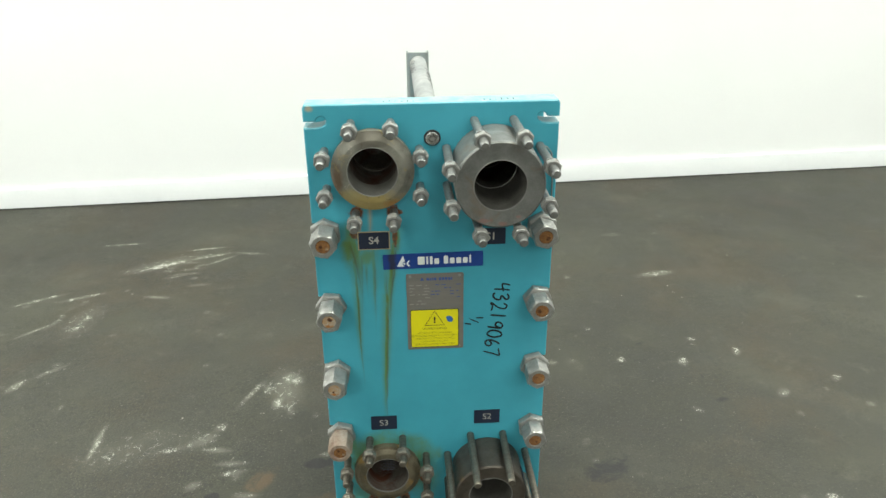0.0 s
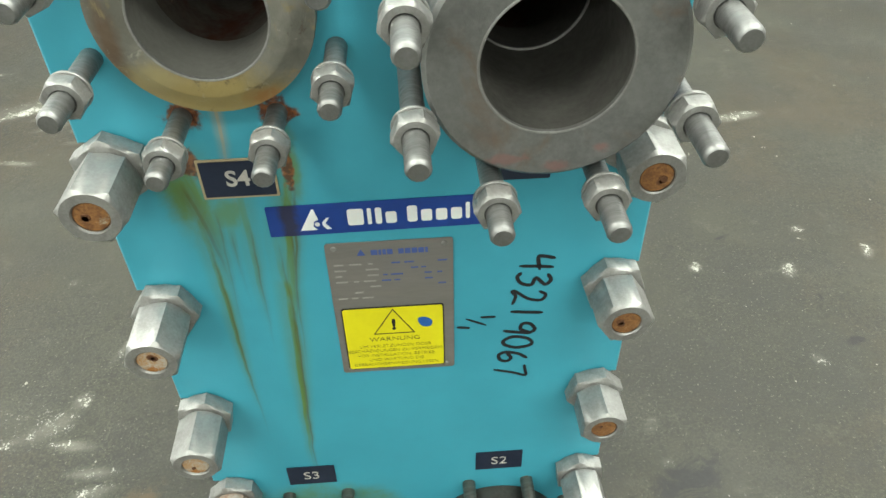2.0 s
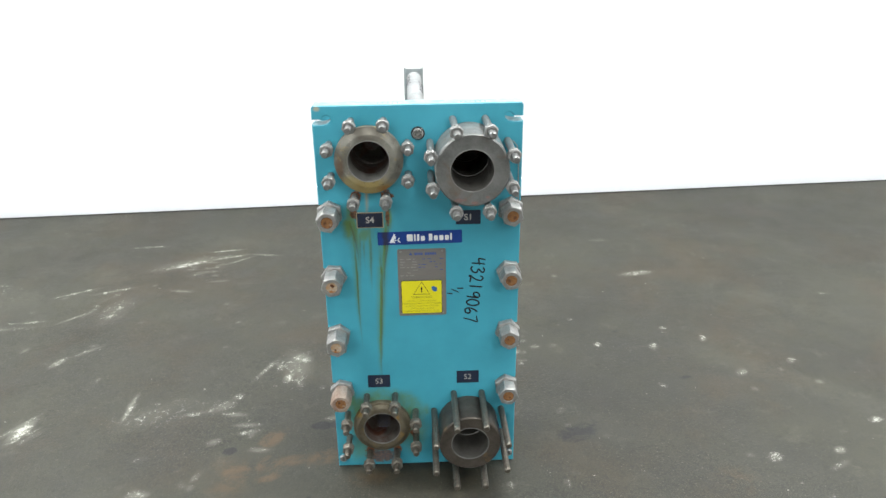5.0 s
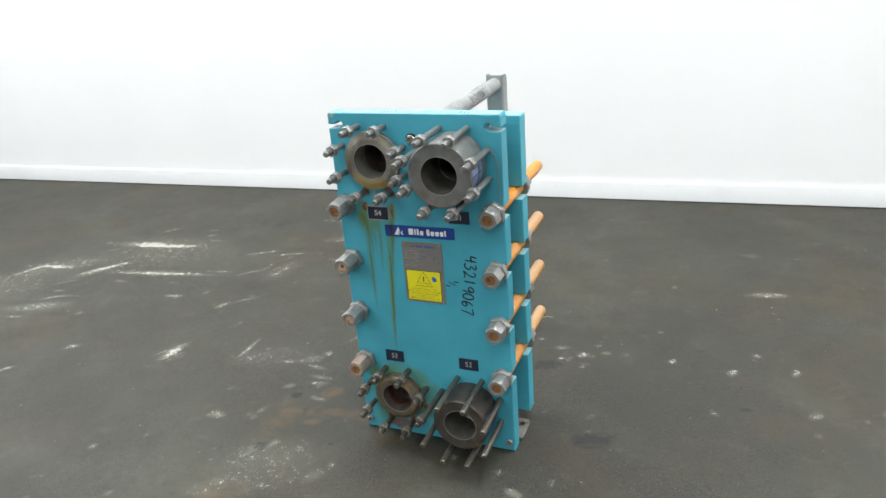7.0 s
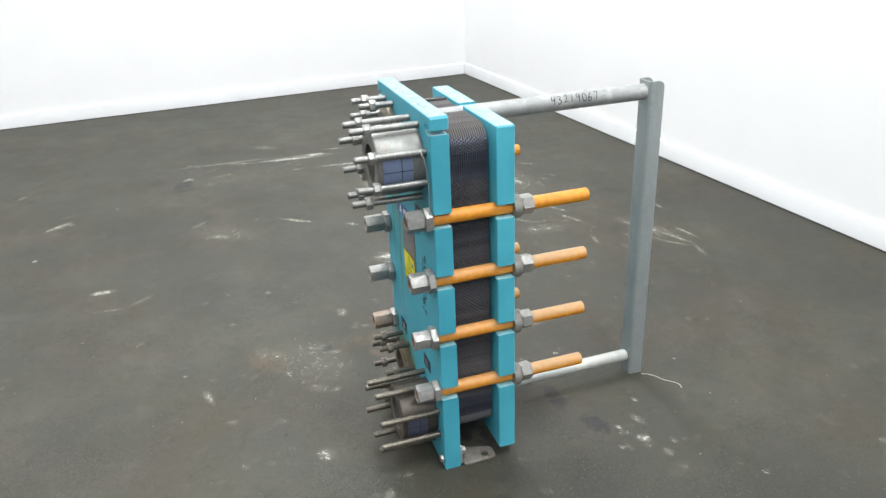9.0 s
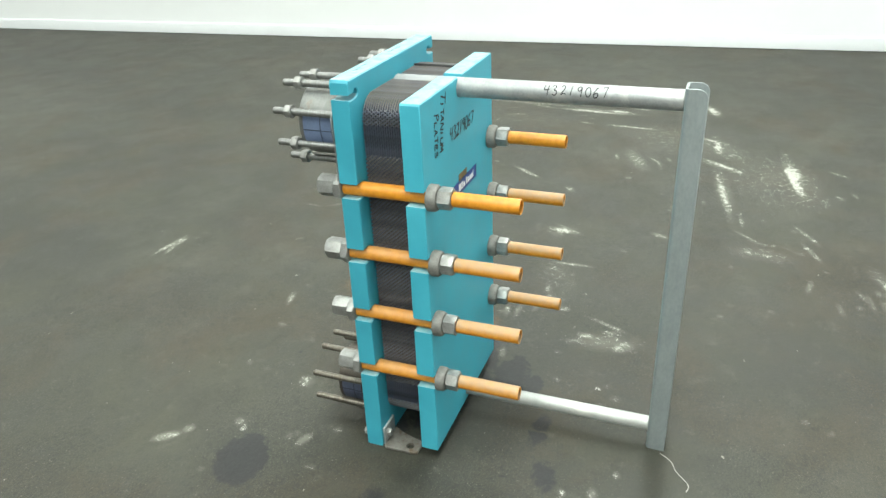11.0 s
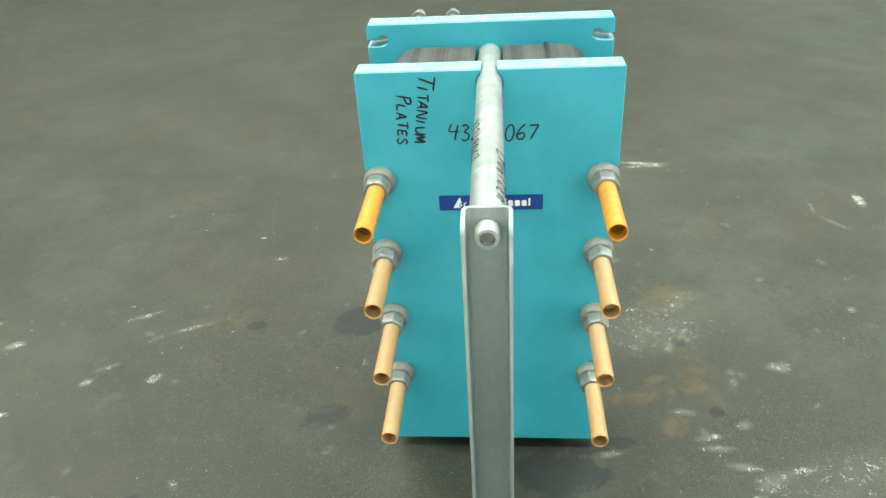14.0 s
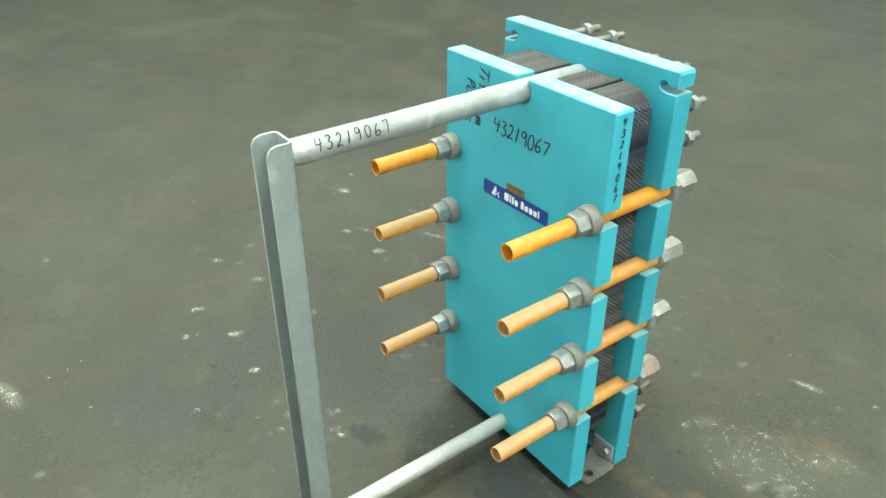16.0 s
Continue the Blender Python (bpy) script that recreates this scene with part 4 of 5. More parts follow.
# ---- the plate heat exchanger ----
machine = tagged(new("heat_exchanger"), "teal plate heat exchanger standing on the concrete floor", "machine")
W, TOP, THICK = 0.236, 0.977, 0.045  # frame plate
PY0, PY1, PW, PLOW, PHIGH = 0.158, 0.204, 0.2375, 0.031, 0.938  # pressure plate
ROD_X, ROD_Z = 0.2105, (0.728, 0.567, 0.406, 0.245)
PORTS = [(-0.1135, 0.854), (0.1135, 0.854), (-0.1135, 0.133), (0.1115, 0.133)]  # S4 S1 S3 S2
BAR_Z, BAR_R, GUIDE_Z, GUIDE_R = 0.912, 0.0225, 0.058, 0.019
LEAN, COLUMN_X = 0.45, -0.0065  # the bars run a little askew


def notched_side(edge, centre, slot, zs, rising):
    """Open slots for the tie bolts down one side of a plate."""
    pts = []
    for z in (sorted(zs) if rising else sorted(zs, reverse=True)):
        s = 1 if rising else -1
        side = 1 if edge > 0 else -1
        ring = [(centre * side - side * slot * math.sin(a), z - s * slot * math.cos(a)) for a in (math.pi * k / 8 for k in range(9))]
        pts += [(edge, z - s * slot)] + ring + [(edge, z + s * slot)]
    return pts


HOOK = [(0.2145, 0.9345), (0.203, 0.9365), (0.196, 0.941), (0.1945, 0.947), (0.198, 0.953), (0.204, 0.955), (0.210, 0.9525), (0.2125, 0.9475), (0.217, 0.946)]
frame_outline = [(-W, 0.0), (W, 0.0)] + notched_side(W, ROD_X, 0.0178, ROD_Z, True)
frame_outline += [(W, 0.9345)] + HOOK + [(W, 0.946), (W, TOP - 0.006), (W - 0.004, TOP), (-W + 0.004, TOP), (-W, TOP - 0.006), (-W, 0.946)]
frame_outline += [(-x, z) for x, z in reversed(HOOK)] + [(-W, 0.9345)] + notched_side(-W, ROD_X, 0.0178, ROD_Z, False)
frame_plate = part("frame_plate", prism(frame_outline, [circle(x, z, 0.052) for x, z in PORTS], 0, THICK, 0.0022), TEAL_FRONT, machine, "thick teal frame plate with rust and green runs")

CUT_X = -math.tan(radians(LEAN)) * (PY0 + PY1) / 2
u_cut = arc(CUT_X, BAR_Z, BAR_R + 0.0012, 52, -232, 24)
pressure_outline = [(-PW, PLOW), (PW, PLOW)] + notched_side(PW, ROD_X, 0.0178, ROD_Z, True)
pressure_outline += [(PW, PHIGH - 0.004), (PW - 0.003, PHIGH), (u_cut[0][0], PHIGH)] + u_cut + [(u_cut[-1][0], PHIGH), (-PW + 0.003, PHIGH), (-PW, PHIGH - 0.004)]
pressure_outline += notched_side(-PW, ROD_X, 0.0178, ROD_Z, False)
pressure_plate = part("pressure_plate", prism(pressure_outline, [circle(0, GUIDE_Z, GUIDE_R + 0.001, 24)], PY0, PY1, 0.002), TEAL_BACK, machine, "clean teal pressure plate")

# the pack of corrugated plates
PACK_Y = (THICK + 0.002, PY0 - 0.002)
SHEETS = 20
PITCH = (PACK_Y[1] - PACK_Y[0]) / SHEETS


def pack_outline(half, low, high, corner, cut, step):
    """A rounded plate outline with a cut at the top for the carrying bar, at even steps."""
    raw = [(-half + corner, low), (half - corner, low)] + arc(half - corner, low + corner, corner, -90, 0, 10)[1:]
    raw += arc(half - corner, high - corner, corner, 0, 90, 10) + [(cut, high), (cut, BAR_Z - 0.012), (cut - 0.008, BAR_Z - 0.026)]
    raw += [(-cut + 0.008, BAR_Z - 0.026), (-cut, BAR_Z - 0.012), (-cut, high)]
    raw += arc(-half + corner, high - corner, corner, 90, 180, 10) + arc(-half + corner, low + corner, corner, 180, 270, 10)[:-1]
    out = []
    for a, b in zip(raw, raw[1:] + raw[:1]):
        n = max(1, round(math.dist(a, b) / step))
        out += [(a[0] + (b[0] - a[0]) * k / n, a[1] + (b[1] - a[1]) * k / n) for k in range(n)]
    return out


def swell(z):
    """How far the rim waves at a height: flat past the ports, dusty and flattened on top."""
    if z > 0.868:
        return 0.06 if z > 0.905 else 0.22
    return 0.06 if 0.800 < z < 0.868 or 0.125 < z < 0.185 else 0.30


def corrugated(sign):
    """One pressed sheet: its rim runs in waves, so that neighbours meet in a honeycomb."""
    from mathutils.geometry import tessellate_polygon
    bm = bmesh.new()
    rim = pack_outline(0.191, 0.075, 0.930, 0.055, 0.0255, 0.0024)
    inner = offset_loop(rim, 0.016)
    wave = [sign * PITCH * swell(z) * (1 if (k // 2) % 2 else -1) for k, (x, z) in enumerate(rim)]
    thick = [0.0016 if z < 0.86 else 0.0016 + min(1, (z - 0.86) / 0.04) * 0.0008 for x, z in rim]
    loops = [[bm.verts.new((x, w + d * t, z)) for (x, z), w, t in zip(loop, wave, thick)] for loop, d in ((inner, -0.5), (rim, -0.5), (rim, 0.5), (inner, 0.5))]
    for one, two in zip(loops, loops[1:]):
        for k in range(len(rim)):
            bm.faces.new((one[k], one[(k + 1) % len(rim)], two[(k + 1) % len(rim)], two[k]))
    holes = [[bm.verts.new((x, 0, z)) for x, z in circle(px, pz, 0.05, 24)] for px, pz in PORTS]
    sides = [loops[0]] + holes
    flat = [v for loop in sides for v in loop]
    for tri in tessellate_polygon([[Vector((v.co.x, v.co.z, 0)) for v in loop] for loop in sides]):
        try:
            bm.faces.new([flat[i] for i in tri])
        except ValueError:
            pass
    return mesh_of(bm, "plate", PACK, 25)


SHEET_MESHES = [corrugated(1), corrugated(-1)]
gasket_bm = prism(pack_outline(0.181, 0.085, 0.920, 0.048, 0.040, 0.02), [circle(x, z, 0.054, 24) for x, z in PORTS], -PITCH * 0.3, PITCH * 0.3, 0.0005)
GASKET_MESH = mesh_of(gasket_bm, "gasket", RUBBER)
for k in range(SHEETS):
    y = PACK_Y[0] + (k + 0.5) * PITCH
    plate = part("plate", SHEET_MESHES[k % 2], None, machine, at=pose(0, y, 0))
    part("gasket", GASKET_MESH, None, plate, at=pose(0, PITCH * 0.5, 0))
part("rubber_strip", slab((-0.112, PACK_Y[0], 0.928), (-0.104, PACK_Y[1], 0.934), 0.001), RUBBER, machine)

# bars and the support column
part("carrying_bar", capped([(BAR_R - 0.002, THICK + 0.0005), (BAR_R, THICK + 0.003), (BAR_R, 0.695), (BAR_R - 0.002, 0.697)], 40), GALV, machine, "galvanised round carrying bar", pose(0, 0, BAR_Z, 0, 0, LEAN))
part("guide_bar", capped([(GUIDE_R - 0.002, PY0), (GUIDE_R, PY0 + 0.002), (GUIDE_R, 0.695), (GUIDE_R - 0.002, 0.697)], 36), GALV_DUSTY, machine, "galvanised round guide bar", pose(0, 0, GUIDE_Z, 0, 0, LEAN))


def channel(width, depth, thick, height, corner):
    """An upright U-section open towards +y, its upper corners cut round."""
    h = width / 2
    r, q = 0.010, 0.010 - thick
    bend = [radians(15 * k) for k in range(7)]
    right = [(h - r + r * math.sin(a), r - r * math.cos(a)) for a in bend] + [(h, depth - 0.001), (h - 0.001, depth), (h - thick + 0.001, depth), (h - thick, depth - 0.001)]
    right += [(h - r + q * math.sin(a), r - q * math.cos(a)) for a in reversed(bend)]
    out = right + [(-x, y) for x, y in reversed(right)]
    bm = bmesh.new()
    levels = [0.0, height - 0.016, height - 0.011, height - 0.005, height]
    cuts = [0, 0, 0.002, 0.006, 0.016]
    loops = [[bm.verts.new((x, min(y, depth - c), z)) for x, y in out] for z, c in zip(levels, cuts)]
    for one, two in zip(loops, loops[1:]):
        for k in range(len(out)):
            bm.faces.new((one[k], one[(k + 1) % len(out)], two[(k + 1) % len(out)], two[k]))
    bm.faces.new(loops[0])
    bm.faces.new(list(reversed(loops[-1])))
    return bm


column = part("support_column", channel(0.060, 0.046, 0.005, 0.943, 0.01), GALV_DULL, machine, "dull galvanised steel channel post", pose(COLUMN_X, 0.697, 0))
for z in (BAR_Z, GUIDE_Z):
    head = capped([(0.0155, 0.7095), (0.0158, 0.726), (0.0138, 0.7300), (0.0096, 0.7300), (0.0090, 0.7235)], 24, (True, False))
    part("socket_screw", head, GALV_DUSTY, column, at=pose(0, -0.704, z))
    part("screw_socket", capped([(0.0090, 0.7240), (0.0090, 0.7246)], 6), WASHER, column, at=pose(0, -0.704, z))

# tie bolts, each with sleeve, nuts and washers
def tie_bolt(x, z, front_end, dusty, rusty, bare, turn):
    bolt = part("tie_bolt", capped([(0.0128, front_end + 0.0018), (0.01345, front_end + 0.0026), (0.0132, 0.386), (0.0120, 0.388)], 20), SCOURED if bare else RUST, machine, "steel tie bolt in orange plastic sleeves", pose(x, 0, z))
    orange = ORANGE_DUSTY if dusty else ORANGE
    part("sleeve", capped([(0.0170, 0.001), (0.0170, PY1 - 0.001)], 28), ORANGE_DULL if dusty else ORANGE, bolt)
    tube, _ = lathe([(0.0138, 0.385), (0.0140, 0.409), (0.0165, 0.410), (0.0168, 0.408), (0.0165, 0.2605), (0.0140, 0.2598)], 28)
    part("end_sleeve", tube, orange, bolt)
    steel = RUSTY_NUT if rusty else NUT
    part("bolt_head", hexagon(0.054, -0.019, -0.0006, 0.0135, 0.12, turn), NUT, bolt)
    part("long_nut", hexagon(0.045, front_end, -0.0195, 0.0135, 0.06, turn + 0.25), steel, bolt)
    part("washer", capped([(0.0295, PY1 + 0.0006), (0.0305, PY1 + 0.003), (0.0300, PY1 + 0.017), (0.0265, PY1 + 0.0225), (0.0215, PY1 + 0.024)], 32), WASHER, bolt, at=pose(0, 0, -0.002))
    part("hex_nut", hexagon(0.044, PY1 + 0.055, PY1 + 0.0245, 0.0136, 0.08, turn + 0.5), NUT, bolt)
    rng = random.Random(int(1000 * (x + 2 * z)))
    for k in range(rng.choice((1, 2, 2))):
        a, r, big = rng.uniform(0, 6) + 2.6 * k, rng.uniform(0.004, 0.006), rng.uniform(0.0024, 0.0042)
        part("pit", capped([(big * 0.8, front_end + 0.0012), (big, front_end + 0.0020)], 12), RUSTY_PIT, bolt, at=pose(r * math.cos(a), 0, r * math.sin(a)))
    return bolt


for k, z in enumerate(ROD_Z):
    for side in (-1, 1):
        tie_bolt(side * ROD_X, z, -0.073 if side < 0 else -0.062, k > 0, k == 3 and side < 0, k in (1, 2) and side < 0, 0.4 * k + side)


# ports: a steel ring or a long spacer, with eight studs round it
def port(x, z, out, stud_out, nut_at, radius, film, steel, inner, stud_steel):
    mouth = [(0.0475, 0.0), (0.0475, -out)]
    throat, _ = lathe([(0.0474, -0.0005), (0.0474, -out + 0.0031), (0.0466, -out + 0.0030), (0.0465, 0.040), (0.0474, 0.040)], 64)
    if out > 0.05:
        shell = [(radius - 0.003, -out), (radius, -out + 0.003), (radius, -0.0005)]
    else:  # a flat face with a sloping shoulder and a thin rim
        shell = [(0.0600, -out), (0.0625, -out + 0.0012), (radius - 0.006, -out + 0.0075), (radius - 0.0005, -out + 0.0085), (radius, -out + 0.010), (radius, -0.0005)]
    flange, _ = lathe(mouth + shell, 64)
    body = part("port_flange", flange, steel, machine, "grey weathered steel port ring" if out < 0.05 else "long grey steel spacer on a port", pose(x, 0, z))
    edge, _ = lathe([(0.0464, -out + 0.0030), (0.0464, -out - 0.0001), (0.0474, -out - 0.0004), (0.0482, -out - 0.0001)], 64)
    part("polished_edge", edge, NUT, body)
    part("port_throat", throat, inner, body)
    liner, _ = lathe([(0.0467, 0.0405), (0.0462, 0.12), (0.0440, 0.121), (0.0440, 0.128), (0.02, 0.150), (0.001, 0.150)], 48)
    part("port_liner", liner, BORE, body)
    if out > 0.05:
        lip, _ = lathe([(0.0464, 0.000), (0.0450, 0.0012), (0.0450, 0.0028), (0.0464, 0.004)], 48)
        part("liner_lip", lip, NUT, body)
    rng = random.Random(int(1000 * (x + 3 * z)))
    for k in range(8):
        a = radians(22.5 + 45 * k)
        sx, sz = 0.0953 * math.cos(a), 0.0953 * math.sin(a)
        tip = stud_out + rng.uniform(-0.004, 0.004)
        rough = [(0.0080, 0.02)]
        n = int((tip - 0.004) / 0.004)
        for i in range(n):
            rough += [(0.0082, -i * 0.004), (0.0080, -i * 0.004 - 0.0028)]
        rough += [(0.0082, -tip + 0.003), (0.0074, -tip + 0.0012), (0.0062, -tip)]
        tilted = pose(sx, 0, sz, rng.uniform(-0.8, 0.8), 0, rng.uniform(-0.8, 0.8))
        part("stud", capped(rough, 14), stud_steel, body, at=tilted)
        if nut_at:
            at = -nut_at + rng.uniform(-0.004, 0.004) - (0.009 if out > 0.05 and k in (5, 6) else 0)
            turn = rng.uniform(0, 1)
            nut_steel = NUT if stud_steel is STUD else NUT_GRIMY
            part("hex_nut", hexagon(0.0270, at - 0.014, at, 0.0083, 0.12, turn), nut_steel, body, at=tilted)
            part("washer", capped([(0.0145, at + 0.0003), (0.0148, at + 0.001), (0.0148, at + 0.0025), (0.0145, at + 0.003)], 24), nut_steel, body, at=tilted)
    if film:
        n, y0, y1 = 12, -out + 0.012, -0.03
        a0, a1 = radians(-32), radians(24)
        bm = bmesh.new()
        grid = [[bm.verts.new(((radius + 0.0006) * math.cos(a0 + (a1 - a0) * i / n), y, (radius + 0.0006) * math.sin(a0 + (a1 - a0) * i / n))) for i in range(n + 1)] for y in (y0, y1)]
        for i in range(n):
            bm.faces.new((grid[0][i], grid[0][i + 1], grid[1][i + 1], grid[1][i]))
        bmesh.ops.solidify(bm, geom=bm.faces[:], thickness=-0.0005)
        part("film_label", bm, film, body, "pale blue film on the steel")
        for y in (y0 + (y1 - y0) * 0.62,):
            part("label_line", wire([((radius + 0.001) * math.cos(a), y, (radius + 0.001) * math.sin(a)) for a in (a0 + (a1 - a0) * i / 10 for i in range(11))], 0.0008, 6), NAVY, body)
        part("label_line", wire([((radius + 0.001) * math.cos(-0.06), y0, (radius + 0.001) * math.sin(-0.06)), ((radius + 0.001) * math.cos(-0.06), y1, (radius + 0.001) * math.sin(-0.06))], 0.0008, 6), NAVY, body)
    return body


port(*PORTS[0], 0.022, 0.090, 0.050, 0.078, None, RING_RUSTY, THROAT, STUD)
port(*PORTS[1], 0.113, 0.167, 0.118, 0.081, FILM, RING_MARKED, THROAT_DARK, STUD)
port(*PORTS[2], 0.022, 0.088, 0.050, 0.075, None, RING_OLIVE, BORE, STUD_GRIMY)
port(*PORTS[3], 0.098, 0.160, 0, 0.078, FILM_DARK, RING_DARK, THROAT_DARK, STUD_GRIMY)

# the bolt of the carrying bar
plug = part("plug", capped([(0.0125, -0.0006), (0.0125, -0.006), (0.0110, -0.0075), (0.0066, -0.0075), (0.0060, -0.003)], 28, (True, False)), CHROME, machine, "socket screw in a black ring", pose(-0.001, 0, 0.911))
ring, _ = lathe([(0.0128, -0.0004), (0.0128, -0.0030), (0.0150, -0.0028), (0.0158, -0.0004)], 32)
part("rubber_ring", ring, RUBBER, plug)
part("screw_socket", capped([(0.006, -0.0040), (0.006, -0.0034)], 6), WASHER, plug)

# feet with a slotted hole, bolted behind the frame plate
for side in (-1, 1):
    outline = [(0.165, 0.052), (0.240, 0.052), (0.244, 0.058), (0.243, 0.135), (0.237, 0.145), (0.205, 0.147), (0.195, 0.138), (0.180, 0.085)]
    bm = prism(outline, [circle(0.222, 0.119, 0.011, 20)], -0.010, -0.002, 0.0008)
    bm.transform(Matrix(((side, 0, 0, 0), (0, 0, 1, 0), (0, -1, 0, 0), (0, 0, 0, 1))))
    foot = part("foot", bm, FOOT_STEEL, machine, "galvanised foot plate with a hole")
    part("foot_upright", slab((side * 0.20 - 0.03, THICK + 0.0006, 0.002), (side * 0.20 + 0.03, THICK + 0.007, 0.055), 0.0015), GALV_DULL, foot)
    part("foot_bolt", hexagon(0.020, 0.064, THICK + 0.0075, 0.004, 0.15), NUT, foot, at=pose(side * 0.215, 0, 0.035))
    part("foot_bolt", hexagon(0.018, -0.010, -0.0006, 0.004, 0.15), NUT, foot, at=pose(side * 0.222, 0, 0.030))

# ---- labels and writing ----
def logo(place, w, h, label, vinyl):
    """A blue strip with a white mark and a row of plain bars where the name stands."""
    strip = part("logo_label", sheet(w, h, 0.0008, 0.0015), vinyl, machine, label, place)
    u = h / 2
    x0 = -w / 2 + 0.20 * w
    part("mark", shape([(x0 - 0.78 * u, -0.66 * u), (x0 + 0.10 * u, -0.66 * u), (x0 - 0.08 * u, -0.44 * u), (x0 - 0.02 * u, -0.10 * u), (x0 + 0.22 * u, 0.02 * u), (x0 + 0.04 * u, 0.70 * u), (x0 - 0.06 * u, 0.70 * u)]), WHITE_INK, strip, at=pose(0, 0, 0.0009))
    part("mark", shape([(x0 + 0.40 * u, -0.20 * u), (x0 + 0.66 * u, 0.10 * u), (x0 + 0.80 * u, 0.10 * u), (x0 + 0.56 * u, -0.26 * u), (x0 + 0.86 * u, -0.66 * u), (x0 + 0.62 * u, -0.66 * u), (x0 + 0.42 * u, -0.42 * u)]), WHITE_INK, strip, at=pose(0, 0, 0.0009))
    part("mark", shape(circle(x0 + 0.14 * u, -0.30 * u, 0.13 * u, 16)), WHITE_INK, strip, at=pose(0, 0, 0.0009))
    x = -w / 2 + 0.345 * w
    for wide, tall in ((0.070, 1.0), (0.018, 1.0), (0.028, 1.0), (0.048, 0.72), (-0.030, 0), (0.044, 1.0), (0.048, 0.72), (0.050, 0.72), (0.048, 0.72), (0.018, 1.0)):
        if wide < 0:
            x -= wide * w
            continue
        top, low = -0.50 * u + tall * 1.06 * u, -0.50 * u
        lean = min(0.25 * wide, 0.008) * w
        part("bar", shape([(x + lean, low), (x + wide * w - lean, low), (x + wide * w, low + lean), (x + wide * w, top - lean), (x + wide * w - lean, top), (x + lean, top), (x, top - lean), (x, low + lean)]), WHITE_INK, strip, at=pose(0, 0, 0.0009))
        x += (wide + 0.0165) * w
    return strip


logo(on_front(-0.0025, 0.6595) @ pose(0, 0, 0, 0, 0, 0.6), 0.200, 0.033, "blue label with a white mark and bars, rust-stained at one end", BLUE_STAINED)
logo(on_back(0.000, 0.6740, PY1 + 0.0006), 0.199, 0.0325, "blue label with a white mark and bars", BLUE)
tag = part("brass_tag", sheet(0.055, 0.016, 0.001, 0.0005), BRASS, machine, "small tarnished brass tag", on_back(-0.001, 0.6995, PY1 + 0.0006))
for x in (-0.023, 0.023):
    part("rivet", capped([(0.0018, 0), (0.0012, 0.001)], 10), NUT, tag, at=pose(x, 0, 0.0011, 90, 0, 0))

for body, x, z, w, h in (("S4", -0.1185, 0.7065, 0.063, 0.039), ("S1", 0.1125, 0.7080, 0.058, 0.035), ("S3", -0.1165, 0.2650, 0.057, 0.036), ("S2", 0.1115, 0.2700, 0.057, 0.036)):
    lab = part("port_label", sheet(w, h, 0.0008), CREAM if body == "S4" else NAVY, machine, "small navy label with the port number", on_front(x, z))
    if body == "S4":
        part("label_face", sheet(w - 0.004, h - 0.004, 0.0004), NAVY, lab, at=pose(0, 0, 0.0009))
    part("port_number", text_bm(body, 0.0215, 0.0004 if body in ("S4", "S1") else -0.0001, 0.0002), GREY_INK, lab, at=pose(0, 0, 0.0016))

name_plate = part("name_plate", sheet(0.116, 0.178, 0.001, 0.003), NAMEPLATE, machine, "grey metal name plate with small print", on_front(0.0003, 0.5415))
for x in (-0.050, 0.050):
    for y in (-0.083, 0.083):
        part("rivet", capped([(0.0028, 0), (0.0025, 0.0008), (0.0012, 0.0012)], 12), NUT, name_plate, at=pose(x, y, 0.0011, 90, 0, 0))
rng = random.Random(5)
part("mark", shape([(-0.030, 0.0735), (-0.022, 0.0735), (-0.026, 0.081)], 0.0002), BRAND_BLUE, name_plate, at=pose(0, 0, 0.0012))
x = -0.017
for wide in (0.006, 0.0025, 0.003, 0.005, -0.003, 0.005, 0.005, 0.005, 0.005, 0.0025):
    if wide > 0:
        part("bar", shape([(x, 0.0735), (x + wide, 0.0735), (x + wide, 0.0795), (x, 0.0795)], 0.0002), BRAND_BLUE, name_plate, at=pose(0, 0, 0.0012))
    x += abs(wide) + 0.0011
for row in range(7):
    y = 0.062 - row * 0.0072
    x = -0.052
    while x < 0.045:
        wide = rng.uniform(0.004, 0.012)
        ink = BRAND_BLUE if (x > -0.01 and row < 5) else PLATE_INK
        if rng.random() < (0.75 if x < -0.02 or row in (0, 2) else 0.35):
            part("bar", shape([(x, y), (x + wide, y), (x + wide, y + 0.0017), (x, y + 0.0017)], 0.0002), ink, name_plate, at=pose(0, 0, 0.0012))
        x += wide + rng.uniform(0.002, 0.006)

sticker = part("warning_sticker", sheet(0.100, 0.090, 0.0006, 0.003), BLACK_INK, machine, "yellow warning sticker with black print", on_front(-0.0015, 0.5030, -0.0018))
part("sticker_face", sheet(0.0975, 0.0875, 0.0004, 0.0025), YELLOW, sticker, at=pose(0, 0, 0.0007))


def triangle(r_out, r_in):
    """A triangle outline, its point up."""
    bm = bmesh.new()
    rings = [[bm.verts.new((r * math.cos(radians(90 + 120 * k)) * 1.02, r * math.sin(radians(90 + 120 * k)), z)) for k in range(3)] for r, z in ((r_in, 0), (r_out, 0), (r_out, 0.0002), (r_in, 0.0002))]
    for one, two in zip(rings, rings[1:] + rings[:1]):
        for k in range(3):
            bm.faces.new((one[k], one[(k + 1) % 3], two[(k + 1) % 3], two[k]))
    return bm


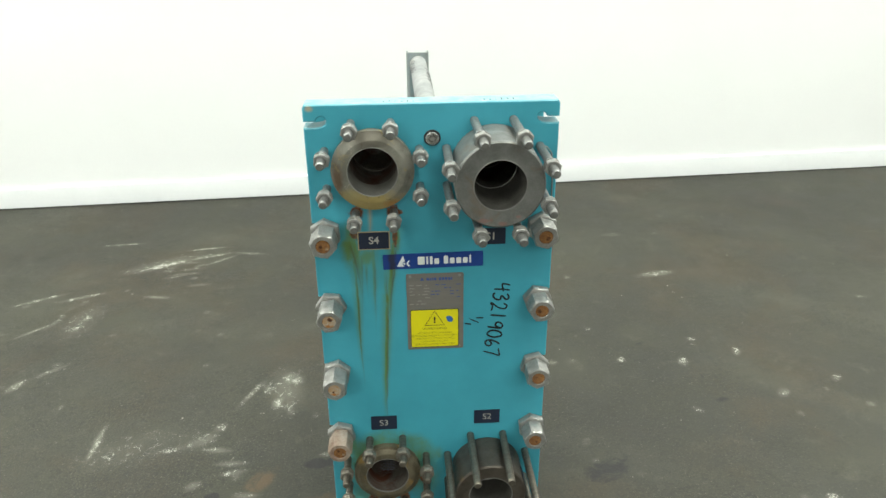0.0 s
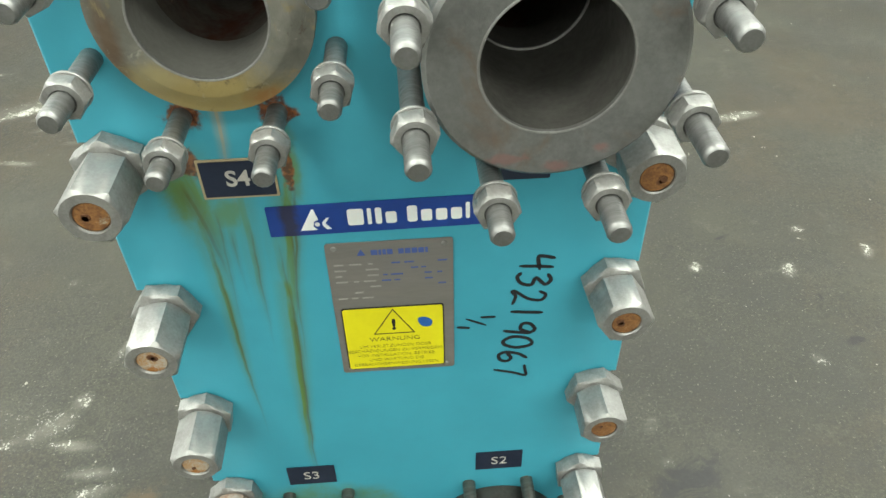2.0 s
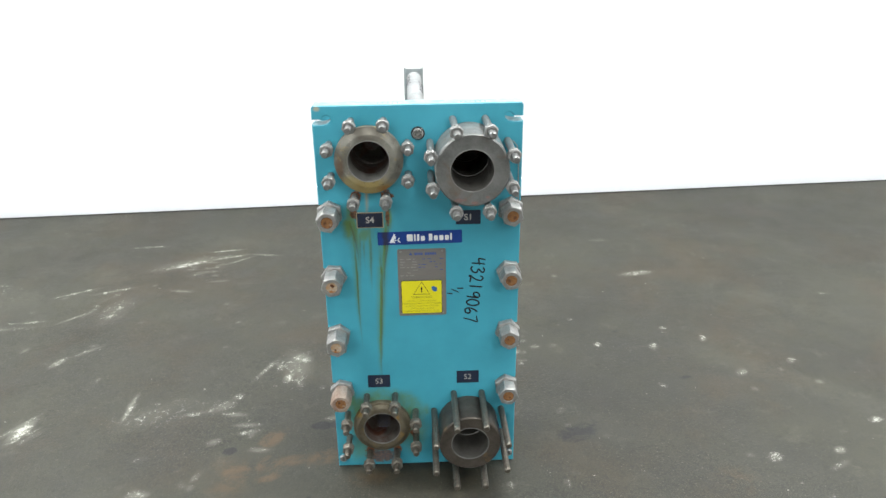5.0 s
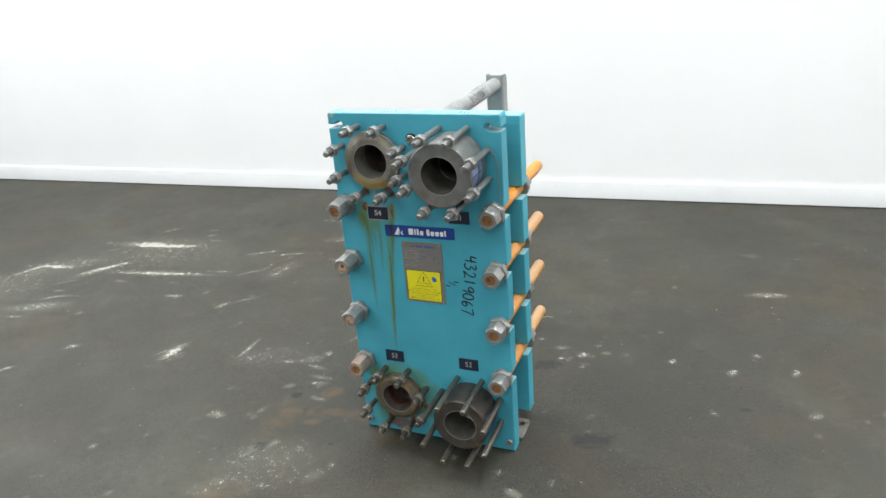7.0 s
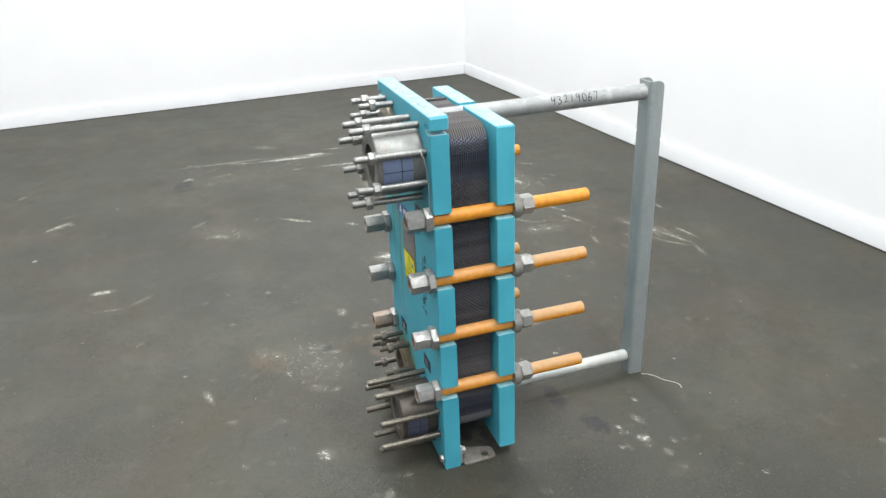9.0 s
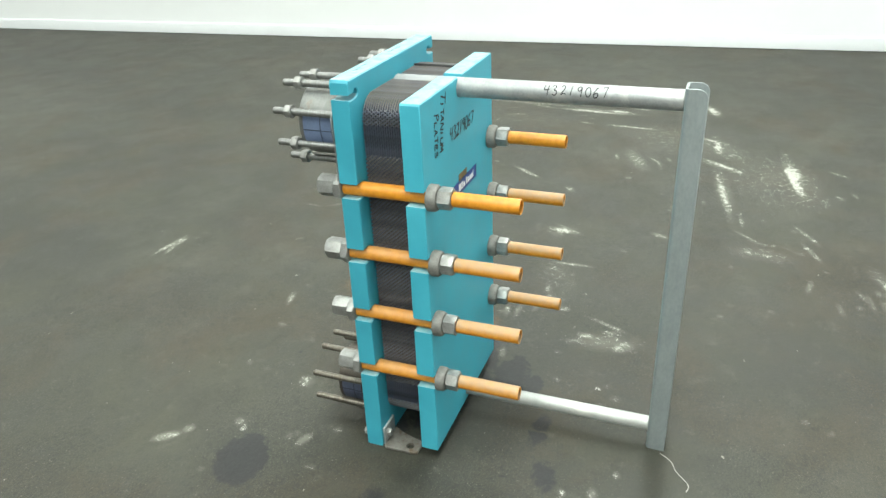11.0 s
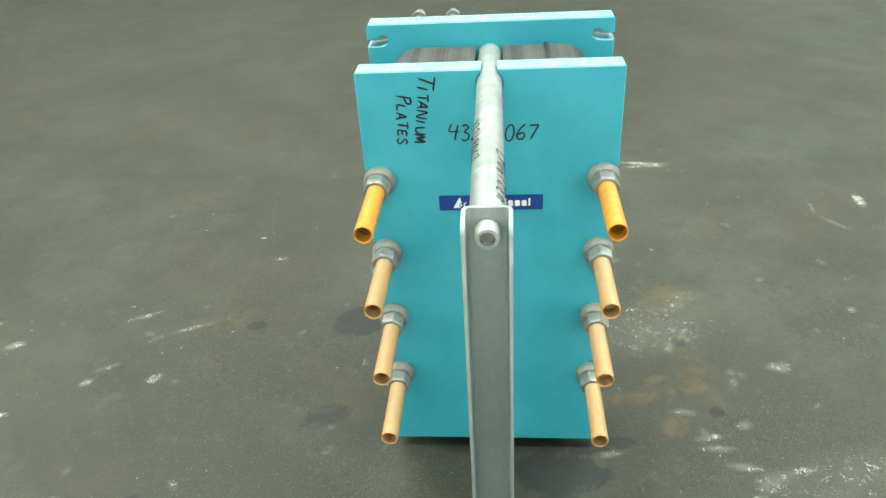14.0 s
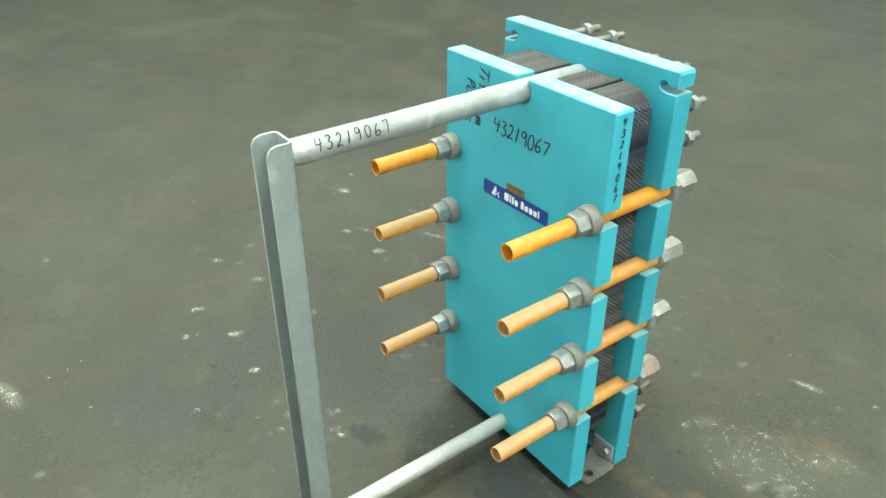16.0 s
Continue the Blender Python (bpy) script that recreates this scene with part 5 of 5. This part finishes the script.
part("warning_triangle", triangle(0.0235, 0.0215), BLACK_INK, sticker, at=pose(0, 0.019, 0.0013))
part("warning_text", text_bm("!", 0.020, 0.0008, 0.0001), BLACK_INK, sticker, at=pose(0, 0.0195, 0.0013))
part("warning_text", text_bm("WARNUNG", 0.0084, -0.0001, 0.0001, 1.15), OLIVE_INK, sticker, at=pose(0, -0.0005, 0.0013))
for k, line in enumerate(("UM VERLETZUNGEN ODER", "BESCHÄDIGUNGEN ZU VERMEIDEN,", "VOR INSTALLATION, BETRIEB", "UND WARTUNG DIE", "GEBRAUCHSANWEISUNG LESEN.")):
    part("warning_text", text_bm(line, 0.0060, -0.00012, 0.0001), OLIVE_INK, sticker, at=pose(0, -0.0105 - 0.0069 * k, 0.0013))
blot = [(0.0072 * math.cos(a + 0.3) * (1 + 0.08 * math.sin(3 * a + 1)), 0.0078 * math.sin(a) * (1 + 0.08 * math.cos(2 * a))) for a in (2 * math.pi * k / 22 for k in range(22))]
part("ink_blot", shape(blot, 0.0001), BLUE_INK, sticker, at=pose(0.031, 0.0215, 0.0012))

# marker writing
def writing(letters, place, label):
    """A word or number in marker pen, letter by letter."""
    word = tagged(new("marker_writing"), label)
    word.parent = machine
    if place is not None:
        word.matrix_basis = place
    for one in letters:
        part("letter", one, BLACK_INK, word)
    return word


NUMBER = "black handwritten number on the paint"
writing(handwritten("43219067", 0.0330, 0.0222, 3, -0.14, 0.0018, 6), on_front(0.128, 0.5160, -0.0006, -90), NUMBER)
fraction = [handwritten(ch, size, 0.01, 2 + k, 0.0, 0.0015, 5)[0] for k, (ch, size) in enumerate((("1", 0.014), ("/", 0.022), ("1", 0.014)))]
for one, (x, y) in zip(fraction, ((-0.0065, 0.0125), (0, 0), (0.0065, -0.0125))):
    one.transform(Matrix.Translation((x, y, 0)))
writing(fraction, on_front(0.0800, 0.5160, -0.0006, -90), NUMBER)
writing(handwritten("43219067", 0.0315, 0.0205, 8, 0.0, 0.0016, 6), on_back(-0.007, 0.8195, PY1 + 0.0006, -1.6), NUMBER)
writing(handwritten("TItANIUM", 0.0285, 0.0160, 11, 0.0, 0.0018, 6), on_back(0.116, 0.864, PY1 + 0.0006, -97), "black handwritten words on the paint")
writing(handwritten("PLAtES", 0.0265, 0.0165, 12, 0.0, 0.0018, 6), on_back(0.1535, 0.845, PY1 + 0.0006, -93), "black handwritten words on the paint")
writing(handwritten("43219067", 0.0145, 0.0210, 14, 0.0, 0.0014, 6, True), pose(-PW - 0.0006, (PY0 + PY1) / 2, 0.846) @ pose(0, 0, 0, 90, 0, -90), "black handwritten digits down the plate's edge")


def round_the_bar(bm, side, along):
    """Bends a flat letter round the carrying bar; side +1 or -1."""
    bmesh.ops.triangulate(bm, faces=bm.faces[:])
    bmesh.ops.subdivide_edges(bm, edges=[e for e in bm.edges if e.calc_length() > 0.004], cuts=3)
    for v in bm.verts:
        a = radians(31) + v.co.y / BAR_R
        r = BAR_R + 0.0010 + max(v.co.z, 0)
        v.co = Vector((side * r * math.cos(a) - math.tan(radians(LEAN)) * along, side * v.co.x + along, BAR_Z + r * math.sin(a)))
    return bm


for side, along in ((-1, 0.587), (1, 0.473)):
    letters = handwritten("43219067", 0.0210, 0.0180, 20 + side, 0.0, 0.0010, 6)
    writing([round_the_bar(one, side, along) for one in letters], None, "black handwritten number on the bar")

# unreadable scribbles on the frame plate's upper edge, as bars
rng = random.Random(9)
for x0 in (-0.090, 0.095):
    for k in range(6):
        x = x0 + k * 0.011
        part("scribble_bar", slab((x, 0.012, TOP - 0.0002), (x + rng.uniform(0.0012, 0.004), 0.012 + rng.uniform(0.004, 0.014), TOP + 0.0003), 0), BLACK_INK, machine)

# seal wire hanging from a stud beside the frame plate's edge
pts = [(0.200, -0.012, 0.895), (0.212, -0.016, 0.893), (0.222, -0.012, 0.880), (0.2265, -0.008, 0.850), (0.2275, -0.006, 0.80), (0.2285, -0.006, 0.755), (0.230, -0.010, 0.735)]
fine = [tuple((Vector(a) * (1 - f) + Vector(b) * f)) for a, b in zip(pts, pts[1:]) for f in (0, 0.5)] + [pts[-1]]
part("seal_wire", wire(fine, 0.0013), NUT, machine, "thin grey seal wire")

# a bit of pale string on the floor by the column
string_pts = [(0.035 + 0.0105 * k, 0.735 + 0.0125 * k - 0.0005 * k * k + 0.006 * math.sin(k * 0.9), 0.0016) for k in range(12)]
string = part("string", wire(string_pts, 0.0010, 6), GREY_INK, None, "short pale string lying on the floor")
tagged(string, category="string")
